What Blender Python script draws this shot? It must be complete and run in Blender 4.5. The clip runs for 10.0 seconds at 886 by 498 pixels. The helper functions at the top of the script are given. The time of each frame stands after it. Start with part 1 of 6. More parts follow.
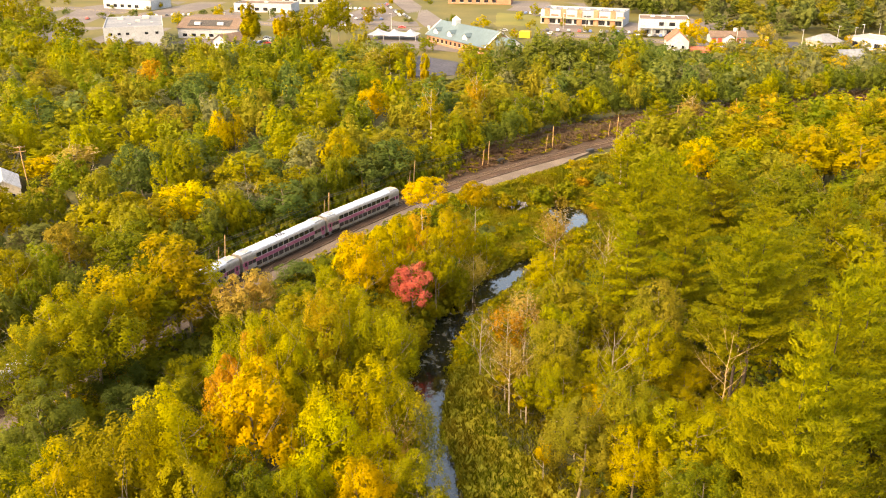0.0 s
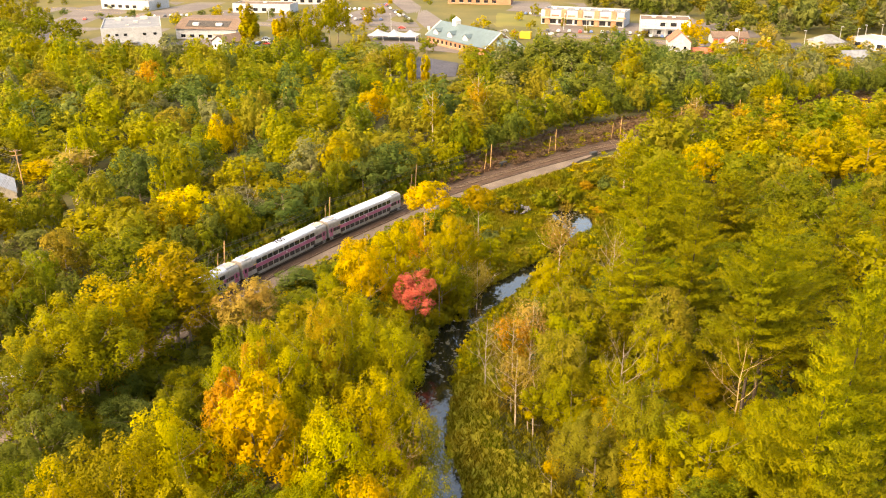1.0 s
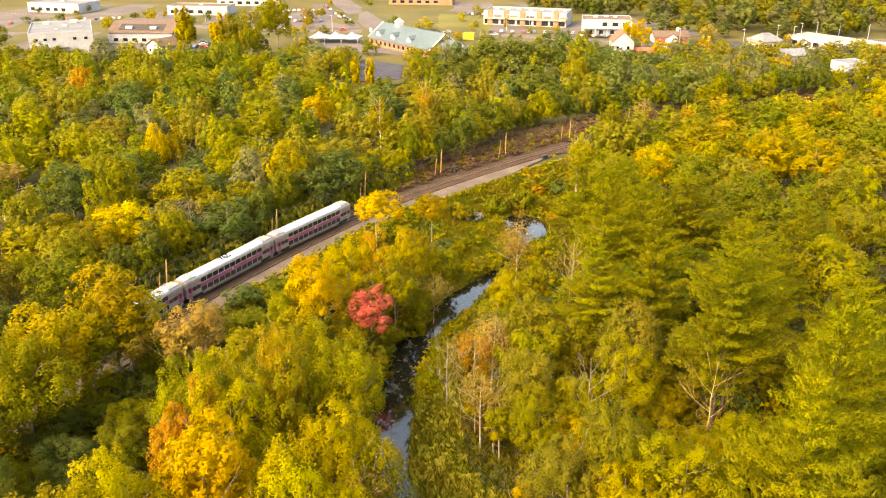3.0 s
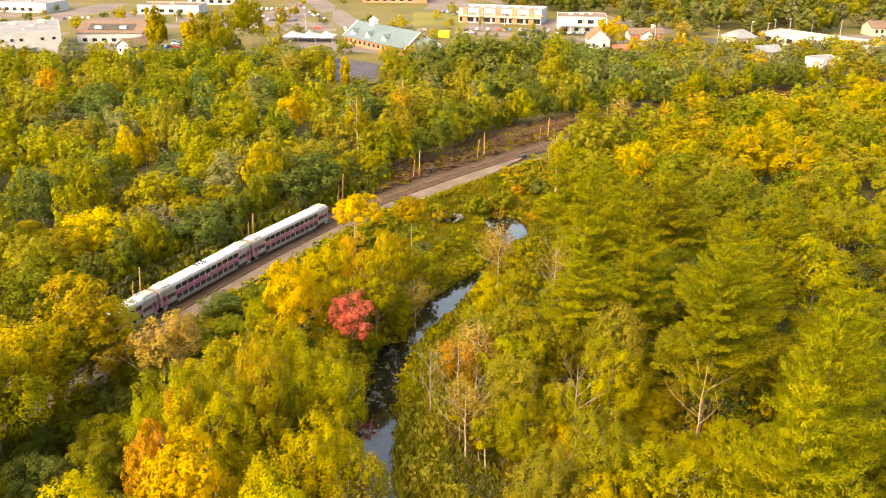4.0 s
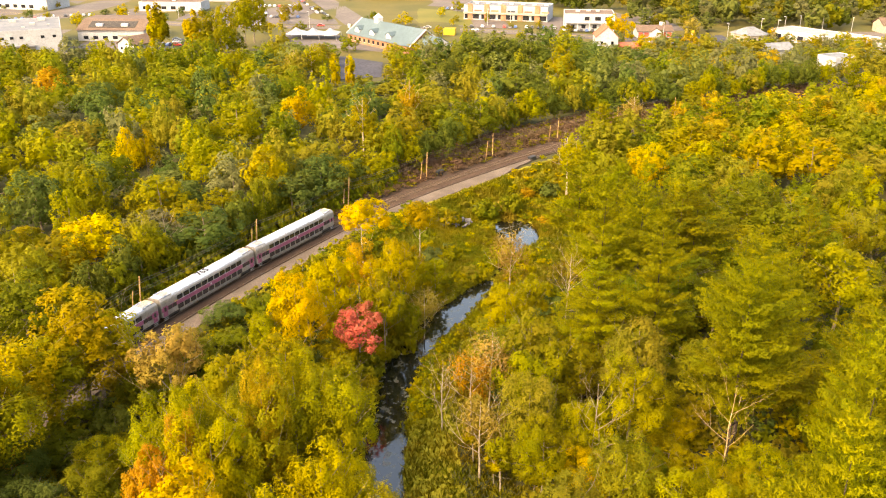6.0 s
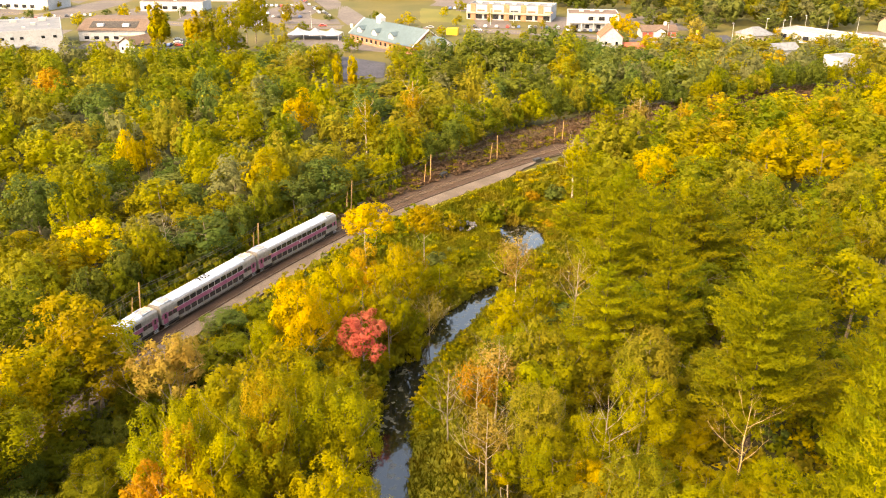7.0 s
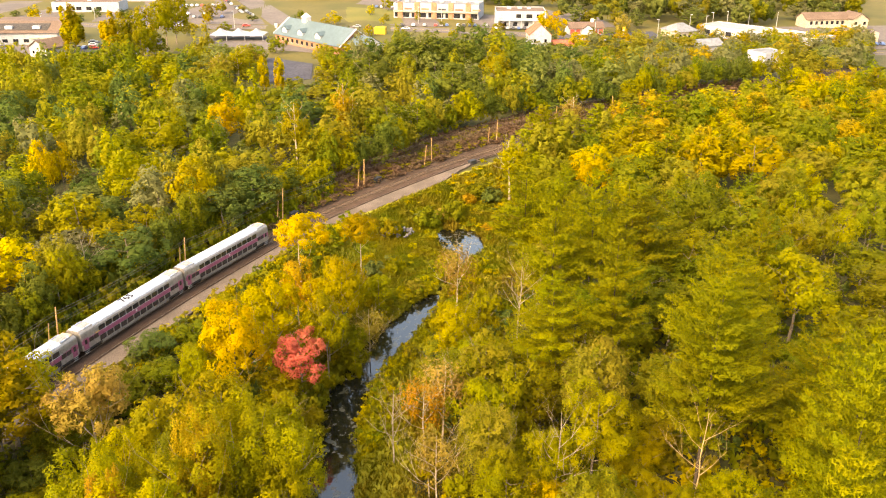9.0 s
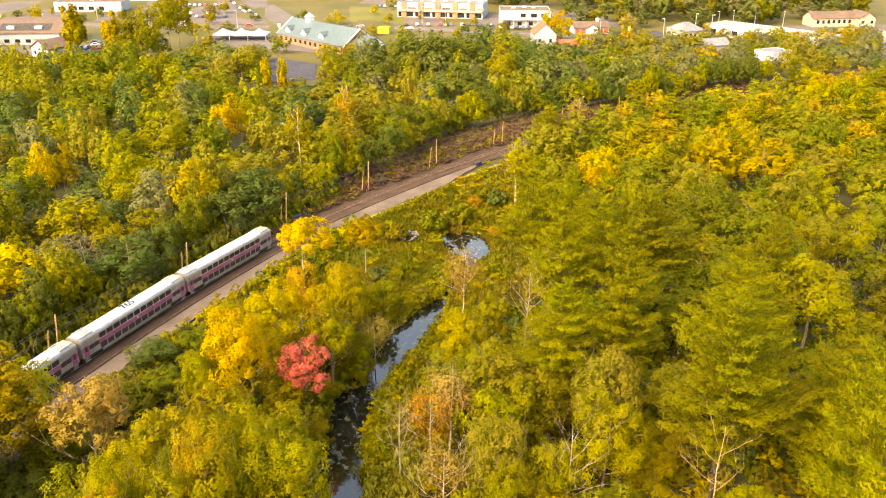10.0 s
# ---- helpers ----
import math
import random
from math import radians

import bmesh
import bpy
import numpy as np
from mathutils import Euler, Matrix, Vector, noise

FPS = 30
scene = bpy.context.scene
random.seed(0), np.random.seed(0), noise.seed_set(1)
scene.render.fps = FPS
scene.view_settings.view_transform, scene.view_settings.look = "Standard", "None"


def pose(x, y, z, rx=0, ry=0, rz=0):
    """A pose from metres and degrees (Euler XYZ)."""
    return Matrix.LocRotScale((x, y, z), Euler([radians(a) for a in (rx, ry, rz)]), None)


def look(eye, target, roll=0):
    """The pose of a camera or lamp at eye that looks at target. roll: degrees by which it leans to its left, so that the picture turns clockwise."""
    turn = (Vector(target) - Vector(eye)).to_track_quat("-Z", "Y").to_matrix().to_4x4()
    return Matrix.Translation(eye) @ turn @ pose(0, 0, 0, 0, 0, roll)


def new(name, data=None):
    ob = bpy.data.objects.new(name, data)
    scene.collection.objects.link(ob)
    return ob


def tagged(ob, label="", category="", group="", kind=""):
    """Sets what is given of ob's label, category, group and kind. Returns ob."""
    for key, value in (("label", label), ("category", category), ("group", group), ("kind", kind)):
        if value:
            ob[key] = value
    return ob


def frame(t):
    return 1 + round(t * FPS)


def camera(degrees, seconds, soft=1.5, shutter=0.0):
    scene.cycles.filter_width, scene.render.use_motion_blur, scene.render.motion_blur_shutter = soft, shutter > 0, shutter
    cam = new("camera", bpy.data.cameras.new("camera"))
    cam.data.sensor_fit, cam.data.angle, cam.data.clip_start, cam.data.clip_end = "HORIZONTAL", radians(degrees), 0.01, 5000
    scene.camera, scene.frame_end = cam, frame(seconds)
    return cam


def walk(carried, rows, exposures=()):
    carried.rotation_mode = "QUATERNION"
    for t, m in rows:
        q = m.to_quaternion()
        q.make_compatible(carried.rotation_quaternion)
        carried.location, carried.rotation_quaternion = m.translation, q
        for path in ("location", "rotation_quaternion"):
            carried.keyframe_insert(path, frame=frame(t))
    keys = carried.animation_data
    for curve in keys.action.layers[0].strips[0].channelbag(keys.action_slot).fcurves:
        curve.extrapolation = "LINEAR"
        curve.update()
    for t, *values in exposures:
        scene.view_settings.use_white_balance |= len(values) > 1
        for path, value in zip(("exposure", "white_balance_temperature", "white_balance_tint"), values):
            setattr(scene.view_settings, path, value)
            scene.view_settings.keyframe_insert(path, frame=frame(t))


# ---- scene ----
cam = camera(55.8, 10.0, soft=1.1)
METRES, EYE, TILT, LEAN, TURN = 30.0, 68.5, -22.5, 0.0, 0.0
ROWS = [
    (0.0, 0.0, 0.0, 0.0, -0.0, 0.0, -0.0),
    (0.5, -0.0149, 0.047, 0.0207, -0.06, -0.01, 0.03),
    (1.0, -0.0306, 0.0935, 0.0418, -0.1, -0.02, 0.05),
    (1.5, -0.0462, 0.1393, 0.0632, -0.13, -0.01, 0.08),
    (2.0, -0.0614, 0.1846, 0.0835, -0.18, -0.01, 0.12),
    (2.5, -0.0758, 0.2302, 0.1029, -1.58, -0.03, 0.65),
    (3.0, -0.088, 0.2764, 0.1218, -3.88, -0.1, 1.5),
    (3.2, -0.0923, 0.2947, 0.1293, -4.76, -0.14, 1.84),
    (3.6, -0.1003, 0.3312, 0.1442, -5.48, -0.24, 2.19),
    (4.5, -0.1161, 0.4134, 0.1779, -5.51, -0.41, 2.21),
    (5.0, -0.1227, 0.4585, 0.1964, -5.45, -0.49, 2.2),
    (5.5, -0.1287, 0.5034, 0.2145, -5.4, -0.55, 2.2),
    (7.0, -0.144, 0.6378, 0.2682, -5.21, -0.62, 2.19),
    (7.5, -0.1474, 0.6842, 0.285, -6.63, -0.69, 2.71),
    (8.0, -0.15, 0.7302, 0.3027, -8.47, -0.83, 3.35),
    (8.5, -0.1538, 0.7747, 0.3204, -9.95, -0.98, 3.87),
    (9.0, -0.1568, 0.8188, 0.3387, -9.86, -1.04, 3.9),
    (9.5, -0.1578, 0.8632, 0.3569, -9.75, -1.08, 3.89),
    (10.0, -0.159, 0.9077, 0.3757, -9.66, -1.11, 3.92),
]
walk(cam, [(t, pose(0, 0, EYE, TILT, LEAN, TURN) @ pose(METRES * x, METRES * y, METRES * z, 90 + pitch, roll, yaw)) for t, x, y, z, yaw, pitch, roll in ROWS],
     exposures=[(0.0, 2.72, 9200, 12), (10.0, 2.79, 9200, 12)])

# ---- daylight: a hazy late-afternoon sky with a soft, veiled sun ----
SUN_ELEVATION, SUN_AZIMUTH = 40.0, 232.0     # degrees; azimuth clockwise from +y
world = bpy.data.worlds.new("hazy_sky")
scene.world = world
world.use_nodes = True
wn, wl = world.node_tree.nodes, world.node_tree.links
wn.clear()
sky = wn.new("ShaderNodeTexSky")
sky.sky_type = "NISHITA"
sky.sun_disc = False
sky.sun_elevation, sky.sun_rotation = radians(SUN_ELEVATION), radians(SUN_AZIMUTH)
sky.air_density, sky.dust_density, sky.ozone_density = 1.0, 4.0, 0.6
back = wn.new("ShaderNodeBackground")
back.inputs[1].default_value = 0.15
wo = wn.new("ShaderNodeOutputWorld")
wl.new(sky.outputs[0], back.inputs[0])
wl.new(back.outputs[0], wo.inputs[0])
sun_data = bpy.data.lights.new("sun", "SUN")
sun_data.energy, sun_data.angle, sun_data.color = 0.42, radians(44), (1.0, 0.90, 0.74)
sun = new("sun", sun_data)
az, el = radians(SUN_AZIMUTH), radians(SUN_ELEVATION)
sun.matrix_world = look((300 * math.sin(az) * math.cos(el), 300 * math.cos(az) * math.cos(el), 300 * math.sin(el)), (0, 0, 0))

# ---- materials ----
def shader(name, rough=0.8, metal=0.0):
    m = bpy.data.materials.new(name)
    m.use_nodes = True
    b = m.node_tree.nodes["Principled BSDF"]
    b.inputs["Roughness"].default_value, b.inputs["Metallic"].default_value = rough, metal
    return m, m.node_tree.nodes, m.node_tree.links, b


def mottled(name, a, b, c=None, size=1.0, fine=8.0, rough=0.85, metal=0.0, bump=0.3, depth=0.05, random=0.0):
    """A surface that wanders between colours at two sizes, with fine relief."""
    m, n, l, bs = shader(name, rough, metal)
    if rough >= 0.8:
        bs.inputs["Specular IOR Level"].default_value = 0.2
    co = n.new("ShaderNodeNewGeometry")
    n1, n2 = n.new("ShaderNodeTexNoise"), n.new("ShaderNodeTexNoise")
    n1.inputs["Scale"].default_value, n2.inputs["Scale"].default_value = size, fine
    n1.inputs["Detail"].default_value, n2.inputs["Detail"].default_value = 3, 5
    for k in (n1, n2):
        l.new(co.outputs["Position"], k.inputs["Vector"])
    r1, r2 = n.new("ShaderNodeValToRGB"), n.new("ShaderNodeMix")
    r1.color_ramp.elements[0].color, r1.color_ramp.elements[1].color = (*a, 1), (*b, 1)
    r1.color_ramp.elements[0].position, r1.color_ramp.elements[1].position = 0.36, 0.64
    l.new(n1.outputs["Fac"], r1.inputs[0])
    r2.data_type, r2.blend_type = "RGBA", "MIX"
    ramp = n.new("ShaderNodeValToRGB")
    ramp.color_ramp.elements[0].position, ramp.color_ramp.elements[1].position = 0.45, 0.7
    l.new(n2.outputs["Fac"], ramp.inputs[0])
    l.new(ramp.outputs[0], r2.inputs[0])
    l.new(r1.outputs[0], r2.inputs[6])
    r2.inputs[7].default_value = (*(c or [0.6 * v for v in a]), 1)
    out = r2.outputs[2]
    if random:
        oi, hs = n.new("ShaderNodeObjectInfo"), n.new("ShaderNodeHueSaturation")
        mr = n.new("ShaderNodeMapRange")
        mr.inputs[3].default_value, mr.inputs[4].default_value = 1 - random, 1 + random
        l.new(oi.outputs["Random"], mr.inputs[0])
        l.new(mr.outputs[0], hs.inputs["Value"])
        l.new(out, hs.inputs["Color"])
        out = hs.outputs[0]
    l.new(out, bs.inputs["Base Color"])
    if bump:
        bp = n.new("ShaderNodeBump")
        bp.inputs["Strength"].default_value, bp.inputs["Distance"].default_value = bump, depth
        l.new(n2.outputs["Fac"], bp.inputs["Height"])
        l.new(bp.outputs[0], bs.inputs["Normal"])
    return m


def foliage(name, a, b, light=0.54, clump=0.45, hue=0.012):
    """Leaves: two colours that wander over the crown, leaf by leaf and tree by tree, letting some light through."""
    m, n, l, bs = shader(name, 0.8)
    bs.inputs["Specular IOR Level"].default_value = 0.1
    geo, oi = n.new("ShaderNodeNewGeometry"), n.new("ShaderNodeObjectInfo")
    nz = n.new("ShaderNodeTexNoise")
    nz.inputs["Scale"].default_value, nz.inputs["Detail"].default_value = clump, 2
    l.new(geo.outputs["Position"], nz.inputs["Vector"])
    add = n.new("ShaderNodeMath")
    add.operation = "MULTIPLY_ADD"
    l.new(geo.outputs["Random Per Island"], add.inputs[0])
    add.inputs[1].default_value = 0.18
    l.new(nz.outputs["Fac"], add.inputs[2])
    ramp = n.new("ShaderNodeValToRGB")
    ramp.color_ramp.elements[0].position, ramp.color_ramp.elements[1].position = 0.38, 0.98
    ramp.color_ramp.elements[0].color, ramp.color_ramp.elements[1].color = (*a, 1), (*b, 1)
    l.new(add.outputs[0], ramp.inputs[0])
    hs = n.new("ShaderNodeHueSaturation")
    for pin, lo, hi in (("Hue", 0.5 - hue, 0.5 + hue), ("Value", 0.84, 1.16)):
        mr = n.new("ShaderNodeMapRange")
        mr.inputs[3].default_value, mr.inputs[4].default_value = lo, hi
        if pin == "Hue":
            l.new(oi.outputs["Random"], mr.inputs[0])
        else:
            mul = n.new("ShaderNodeMath")
            mul.operation = "FRACT"
            k = n.new("ShaderNodeMath")
            k.operation = "MULTIPLY"
            k.inputs[1].default_value = 7.31
            l.new(oi.outputs["Random"], k.inputs[0])
            l.new(k.outputs[0], mul.inputs[0])
            l.new(mul.outputs[0], mr.inputs[0])
        l.new(mr.outputs[0], hs.inputs[pin])
    big, bm_, tone = n.new("ShaderNodeTexNoise"), n.new("ShaderNodeMapRange"), n.new("ShaderNodeHueSaturation")
    big.inputs["Scale"].default_value, big.inputs["Detail"].default_value = 0.11, 1
    l.new(geo.outputs["Position"], big.inputs["Vector"])
    l.new(big.outputs["Fac"], bm_.inputs[0])
    bm_.inputs[1].default_value, bm_.inputs[2].default_value = 0.3, 0.7
    bm_.inputs[3].default_value, bm_.inputs[4].default_value = 0.5 - hue, 0.5 + hue
    l.new(bm_.outputs[0], tone.inputs["Hue"])
    l.new(ramp.outputs[0], tone.inputs["Color"])
    l.new(tone.outputs[0], hs.inputs["Color"])
    l.new(hs.outputs[0], bs.inputs["Base Color"])
    tr, mx = n.new("ShaderNodeBsdfTranslucent"), n.new("ShaderNodeMixShader")
    l.new(hs.outputs[0], tr.inputs[0])
    mx.inputs[0].default_value = light
    l.new(bs.outputs[0], mx.inputs[1])
    l.new(tr.outputs[0], mx.inputs[2])
    l.new(mx.outputs[0], n["Material Output"].inputs[0])
    return m


LEAVES = {
    "yg": foliage("leaves_yellow_green", (0.175, 0.158, 0.005), (0.295, 0.245, 0.006)),
    "yellow": foliage("leaves_yellow", (0.265, 0.212, 0.005), (0.37, 0.286, 0.006)),
    "gold": foliage("leaves_gold", (0.36, 0.25, 0.005), (0.47, 0.34, 0.007)),
    "orange": foliage("leaves_orange", (0.34, 0.18, 0.008), (0.44, 0.25, 0.012)),
    "red": foliage("leaves_red", (0.42, 0.125, 0.055), (0.55, 0.20, 0.095)),
    "green": foliage("leaves_green", (0.105, 0.12, 0.005), (0.205, 0.198, 0.008)),
    "dark": foliage("leaves_dark_green", (0.08, 0.097, 0.012), (0.14, 0.148, 0.016)),
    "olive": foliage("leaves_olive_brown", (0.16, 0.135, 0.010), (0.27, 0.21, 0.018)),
    "tan": foliage("leaves_tan", (0.27, 0.185, 0.03), (0.38, 0.27, 0.052)),
    "pine": foliage("pine_needles", (0.142, 0.140, 0.004), (0.255, 0.228, 0.006), clump=0.3),
    "brown": foliage("brush_brown", (0.135, 0.08, 0.045), (0.215, 0.135, 0.08)),
    "deep": foliage("leaves_bluish_green", (0.07, 0.10, 0.017), (0.125, 0.145, 0.026)),
    "moss": foliage("leaves_moss", (0.155, 0.146, 0.008), (0.25, 0.218, 0.010)),
    "amber": foliage("leaves_amber", (0.29, 0.19, 0.008), (0.41, 0.265, 0.012)),
    # pale, desaturated green: distance haze painted into the leaf colour
    "sage": foliage("leaves_haze_sage", (0.13, 0.125, 0.045), (0.21, 0.19, 0.07)),
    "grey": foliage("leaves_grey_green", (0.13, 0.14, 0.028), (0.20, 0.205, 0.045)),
}
BARK = mottled("bark", (0.16, 0.12, 0.08), (0.26, 0.21, 0.15), size=0.6, fine=6, bump=0.6)
DARK_BARK = mottled("pine_bark", (0.045, 0.032, 0.022), (0.07, 0.052, 0.036), size=0.6, fine=6, bump=0.6)
PALE_BARK = mottled("pale_bark", (0.32, 0.25, 0.165), (0.46, 0.37, 0.25), size=0.8, fine=5, bump=0.4)
DEAD_WOOD = mottled("dead_wood", (0.34, 0.23, 0.10), (0.47, 0.34, 0.16), size=0.8, fine=5, bump=0.4)
GREY_TWIG = mottled("grey_twigs", (0.25, 0.20, 0.13), (0.36, 0.29, 0.20), size=0.8, fine=5, bump=0.3)
# leaf litter, its colour darkened to include the shade under the trees
SHADED_FLOOR = mottled("shaded_forest_floor", (0.040, 0.038, 0.012), (0.068, 0.056, 0.02), (0.048, 0.055, 0.012), size=0.12, fine=1.2, bump=0.8, depth=0.2)
MEADOW = mottled("meadow_soil", (0.17, 0.175, 0.010), (0.27, 0.215, 0.016), (0.20, 0.19, 0.012), size=0.09, fine=1.5, bump=0.6, depth=0.15)
BALLAST = mottled("ballast", (0.050, 0.029, 0.018), (0.076, 0.046, 0.03), (0.037, 0.022, 0.014), size=0.25, fine=5.0, bump=0.9, depth=0.08)
GRAVEL = mottled("gravel_track", (0.095, 0.073, 0.055), (0.145, 0.112, 0.088), (0.07, 0.053, 0.04), size=0.2, fine=4.0, bump=0.5, depth=0.05)
STEEL = mottled("rail_steel", (0.17, 0.115, 0.08), (0.26, 0.19, 0.145), size=1.0, fine=9, rough=0.5, metal=0.6, bump=0.1)
TIE = mottled("tie_wood", (0.07, 0.045, 0.03), (0.115, 0.08, 0.055), size=2, fine=9, random=0.25)
POLE = mottled("pole_wood", (0.34, 0.20, 0.08), (0.50, 0.30, 0.13), size=0.8, fine=6)
WIRE = mottled("wire_black", (0.10, 0.09, 0.08), (0.14, 0.12, 0.1), bump=0)
ASPHALT = mottled("asphalt", (0.09, 0.074, 0.064), (0.128, 0.105, 0.09), (0.075, 0.062, 0.053), size=0.05, fine=0.6, bump=0.1)
LAWN = mottled("lawn", (0.085, 0.085, 0.012), (0.135, 0.108, 0.02), (0.105, 0.09, 0.016), size=0.03, fine=0.8, bump=0.3)


def water_material():
    m, n, l, b = shader("river_water", 0.04)
    geo, film, low, tint = n.new("ShaderNodeNewGeometry"), n.new("ShaderNodeTexNoise"), n.new("ShaderNodeValToRGB"), n.new("ShaderNodeMix")
    film.inputs["Scale"].default_value, film.inputs["Detail"].default_value = 0.9, 6
    low.color_ramp.elements[0].position, low.color_ramp.elements[1].position = 0.56, 0.62
    l.new(geo.outputs["Position"], film.inputs["Vector"])
    l.new(film.outputs["Fac"], low.inputs[0])
    tint.data_type = "RGBA"
    tint.inputs[6].default_value, tint.inputs[7].default_value = (0.005, 0.006, 0.005, 1), (0.05, 0.048, 0.028, 1)
    l.new(low.outputs[0], tint.inputs[0])
    l.new(tint.outputs[2], b.inputs["Base Color"])
    gloss = n.new("ShaderNodeMapRange")
    gloss.inputs[3].default_value, gloss.inputs[4].default_value = 0.03, 0.35
    l.new(low.outputs[0], gloss.inputs[0])
    l.new(gloss.outputs[0], b.inputs["Roughness"])
    b.inputs["IOR"].default_value = 1.5
    b.inputs["Specular IOR Level"].default_value = 1.0
    co, nz, bp = n.new("ShaderNodeNewGeometry"), n.new("ShaderNodeTexNoise"), n.new("ShaderNodeBump")
    nz.inputs["Scale"].default_value, nz.inputs["Detail"].default_value = 1.6, 3
    bp.inputs["Strength"].default_value, bp.inputs["Distance"].default_value = 0.12, 0.05
    l.new(co.outputs["Position"], nz.inputs["Vector"])
    l.new(nz.outputs["Fac"], bp.inputs["Height"])
    l.new(bp.outputs[0], b.inputs["Normal"])
    return m


WATER = water_material()
TOWN_SOIL = mottled("worn_verge", (0.06, 0.057, 0.01), (0.10, 0.078, 0.018), (0.072, 0.062, 0.014), size=0.03, fine=0.4, bump=0.2)
BANK_SOIL = mottled("brushy_bank", (0.065, 0.042, 0.028), (0.10, 0.064, 0.043), (0.05, 0.038, 0.02), size=0.25, fine=1.5, bump=0.7, depth=0.15)

# ---- helpers for meshes ----
def part(name, bm, material, parent=None, label=""):
    me = bpy.data.meshes.new(name)
    bm.to_mesh(me)
    bm.free()
    me.materials.append(material)
    ob = new(name, me)
    if parent:
        ob.parent = parent
    return tagged(ob, label)


def shared(name, me, parent, m=None, material=None):
    """An object of its own on a shared mesh."""
    ob = new(name, me)
    ob.parent = parent
    if m is not None:
        ob.matrix_basis = m
    if material is not None:
        ob.material_slots[0].link = "OBJECT"
        ob.material_slots[0].material = material
    return ob


def thing(name, m, label, category, group="", kind=""):
    ob = new(name)
    ob.empty_display_size = 0.5
    ob.matrix_basis = m
    return tagged(ob, label, category, group, kind)


def box(bm, x0, y0, z0, x1, y1, z1, bevel=0.0, m=None):
    made = bmesh.ops.create_cube(bm, size=1)["verts"]
    for v in made:
        v.co = Vector(((x0 + x1) / 2 + v.co.x * (x1 - x0), (y0 + y1) / 2 + v.co.y * (y1 - y0), (z0 + z1) / 2 + v.co.z * (z1 - z0)))
    if bevel:
        edges = list({e for v in made for e in v.link_edges})
        made = bmesh.ops.bevel(bm, geom=edges, offset=bevel, segments=2, affect="EDGES")["verts"]
    if m is not None:
        bmesh.ops.transform(bm, matrix=m, verts=made)
    return bm


def boxed(name, dims, material, parent, bevel=0.0, m=None, label=""):
    return part(name, box(bmesh.new(), *dims, bevel=bevel, m=m), material, parent, label)


def raw_mesh(name, verts, faces, material):
    me = bpy.data.meshes.new(name)
    me.from_pydata([tuple(v) for v in verts], [], [tuple(f) for f in faces])
    me.materials.append(material)
    me.update()
    return me


def ribbon(name, line, left, right, z, material, lift=0.0, thick=0.25):
    """A flat strip with thickness along a line of (x, y), between two offsets to its right."""
    line = np.asarray(line, float)
    d = np.gradient(line, axis=0)
    d /= np.linalg.norm(d, axis=1)[:, None]
    nrm = np.stack([d[:, 1], -d[:, 0]], 1)
    a, b = line + nrm * np.reshape(left, (-1, 1)), line + nrm * np.reshape(right, (-1, 1))
    k = len(line)
    v = [(*p, z + lift) for p in a] + [(*p, z + lift) for p in b] + [(*p, z - thick) for p in a] + [(*p, z - thick) for p in b]
    f = []
    for i in range(k - 1):
        f += [(i, k + i, k + i + 1, i + 1), (2 * k + i, i, i + 1, 2 * k + i + 1), (k + i, 3 * k + i, 3 * k + i + 1, k + i + 1)]
    return new(name, raw_mesh(name, v, f, material))


def tube(path, radii, sides, verts, faces):
    """Adds a tapered tube along a path."""
    path = [Vector(p) for p in path]
    base = len(verts)
    for i, p in enumerate(path):
        d = (path[min(i + 1, len(path) - 1)] - path[max(i - 1, 0)]).normalized()
        u = d.orthogonal().normalized()
        w = d.cross(u)
        for k in range(sides):
            a = 2 * math.pi * k / sides
            verts.append(tuple(p + (u * math.cos(a) + w * math.sin(a)) * radii[i]))
    for i in range(len(path) - 1):
        for k in range(sides):
            a, b = base + i * sides + k, base + i * sides + (k + 1) % sides
            faces.append((a, b, b + sides, a + sides))


# ---- the lines of the place ----
def smooth_line(points, step):
    """A line through points, rounded, at even steps."""
    p = np.asarray(points, float)
    s = np.concatenate([[0], np.cumsum(np.linalg.norm(np.diff(p, axis=0), axis=1))])
    fine = np.arange(0, s[-1], step)
    q = np.stack([np.interp(fine, s, p[:, 0]), np.interp(fine, s, p[:, 1])], 1)
    w = max(3, int(24 / step) | 1)
    ker = np.hanning(w + 2)[1:-1]
    ker /= ker.sum()
    pad = np.pad(q, ((w // 2, w // 2), (0, 0)), mode="reflect", reflect_type="odd")
    return np.stack([np.convolve(pad[:, i], ker, "valid") for i in (0, 1)], 1)


RAIL = smooth_line([(-112, 22), (-80, 79), (-59, 119), (-46.2, 142.2), (-34.2, 161.7), (-26.6, 173.3), (-19.6, 183.2), (-10.4, 195.5), (-2.9, 205.5),
                    (12.45, 220.55), (28.45, 234.75), (38.45, 242.95), (53.9, 254.7), (67.9, 264.0), (97.8, 279.4), (150, 300), (230, 322), (330, 340)], 1.0)
RIVER = smooth_line([(14, 30), (6, 62), (0.5, 84), (-1.2, 92), (-4.2, 106), (-3.4, 118), (-0.6, 133), (2.6, 144.5), (8.2, 153), (13, 159.8), (18, 167), (25, 177), (31, 189), (33, 200), (29, 207)], 1.0)


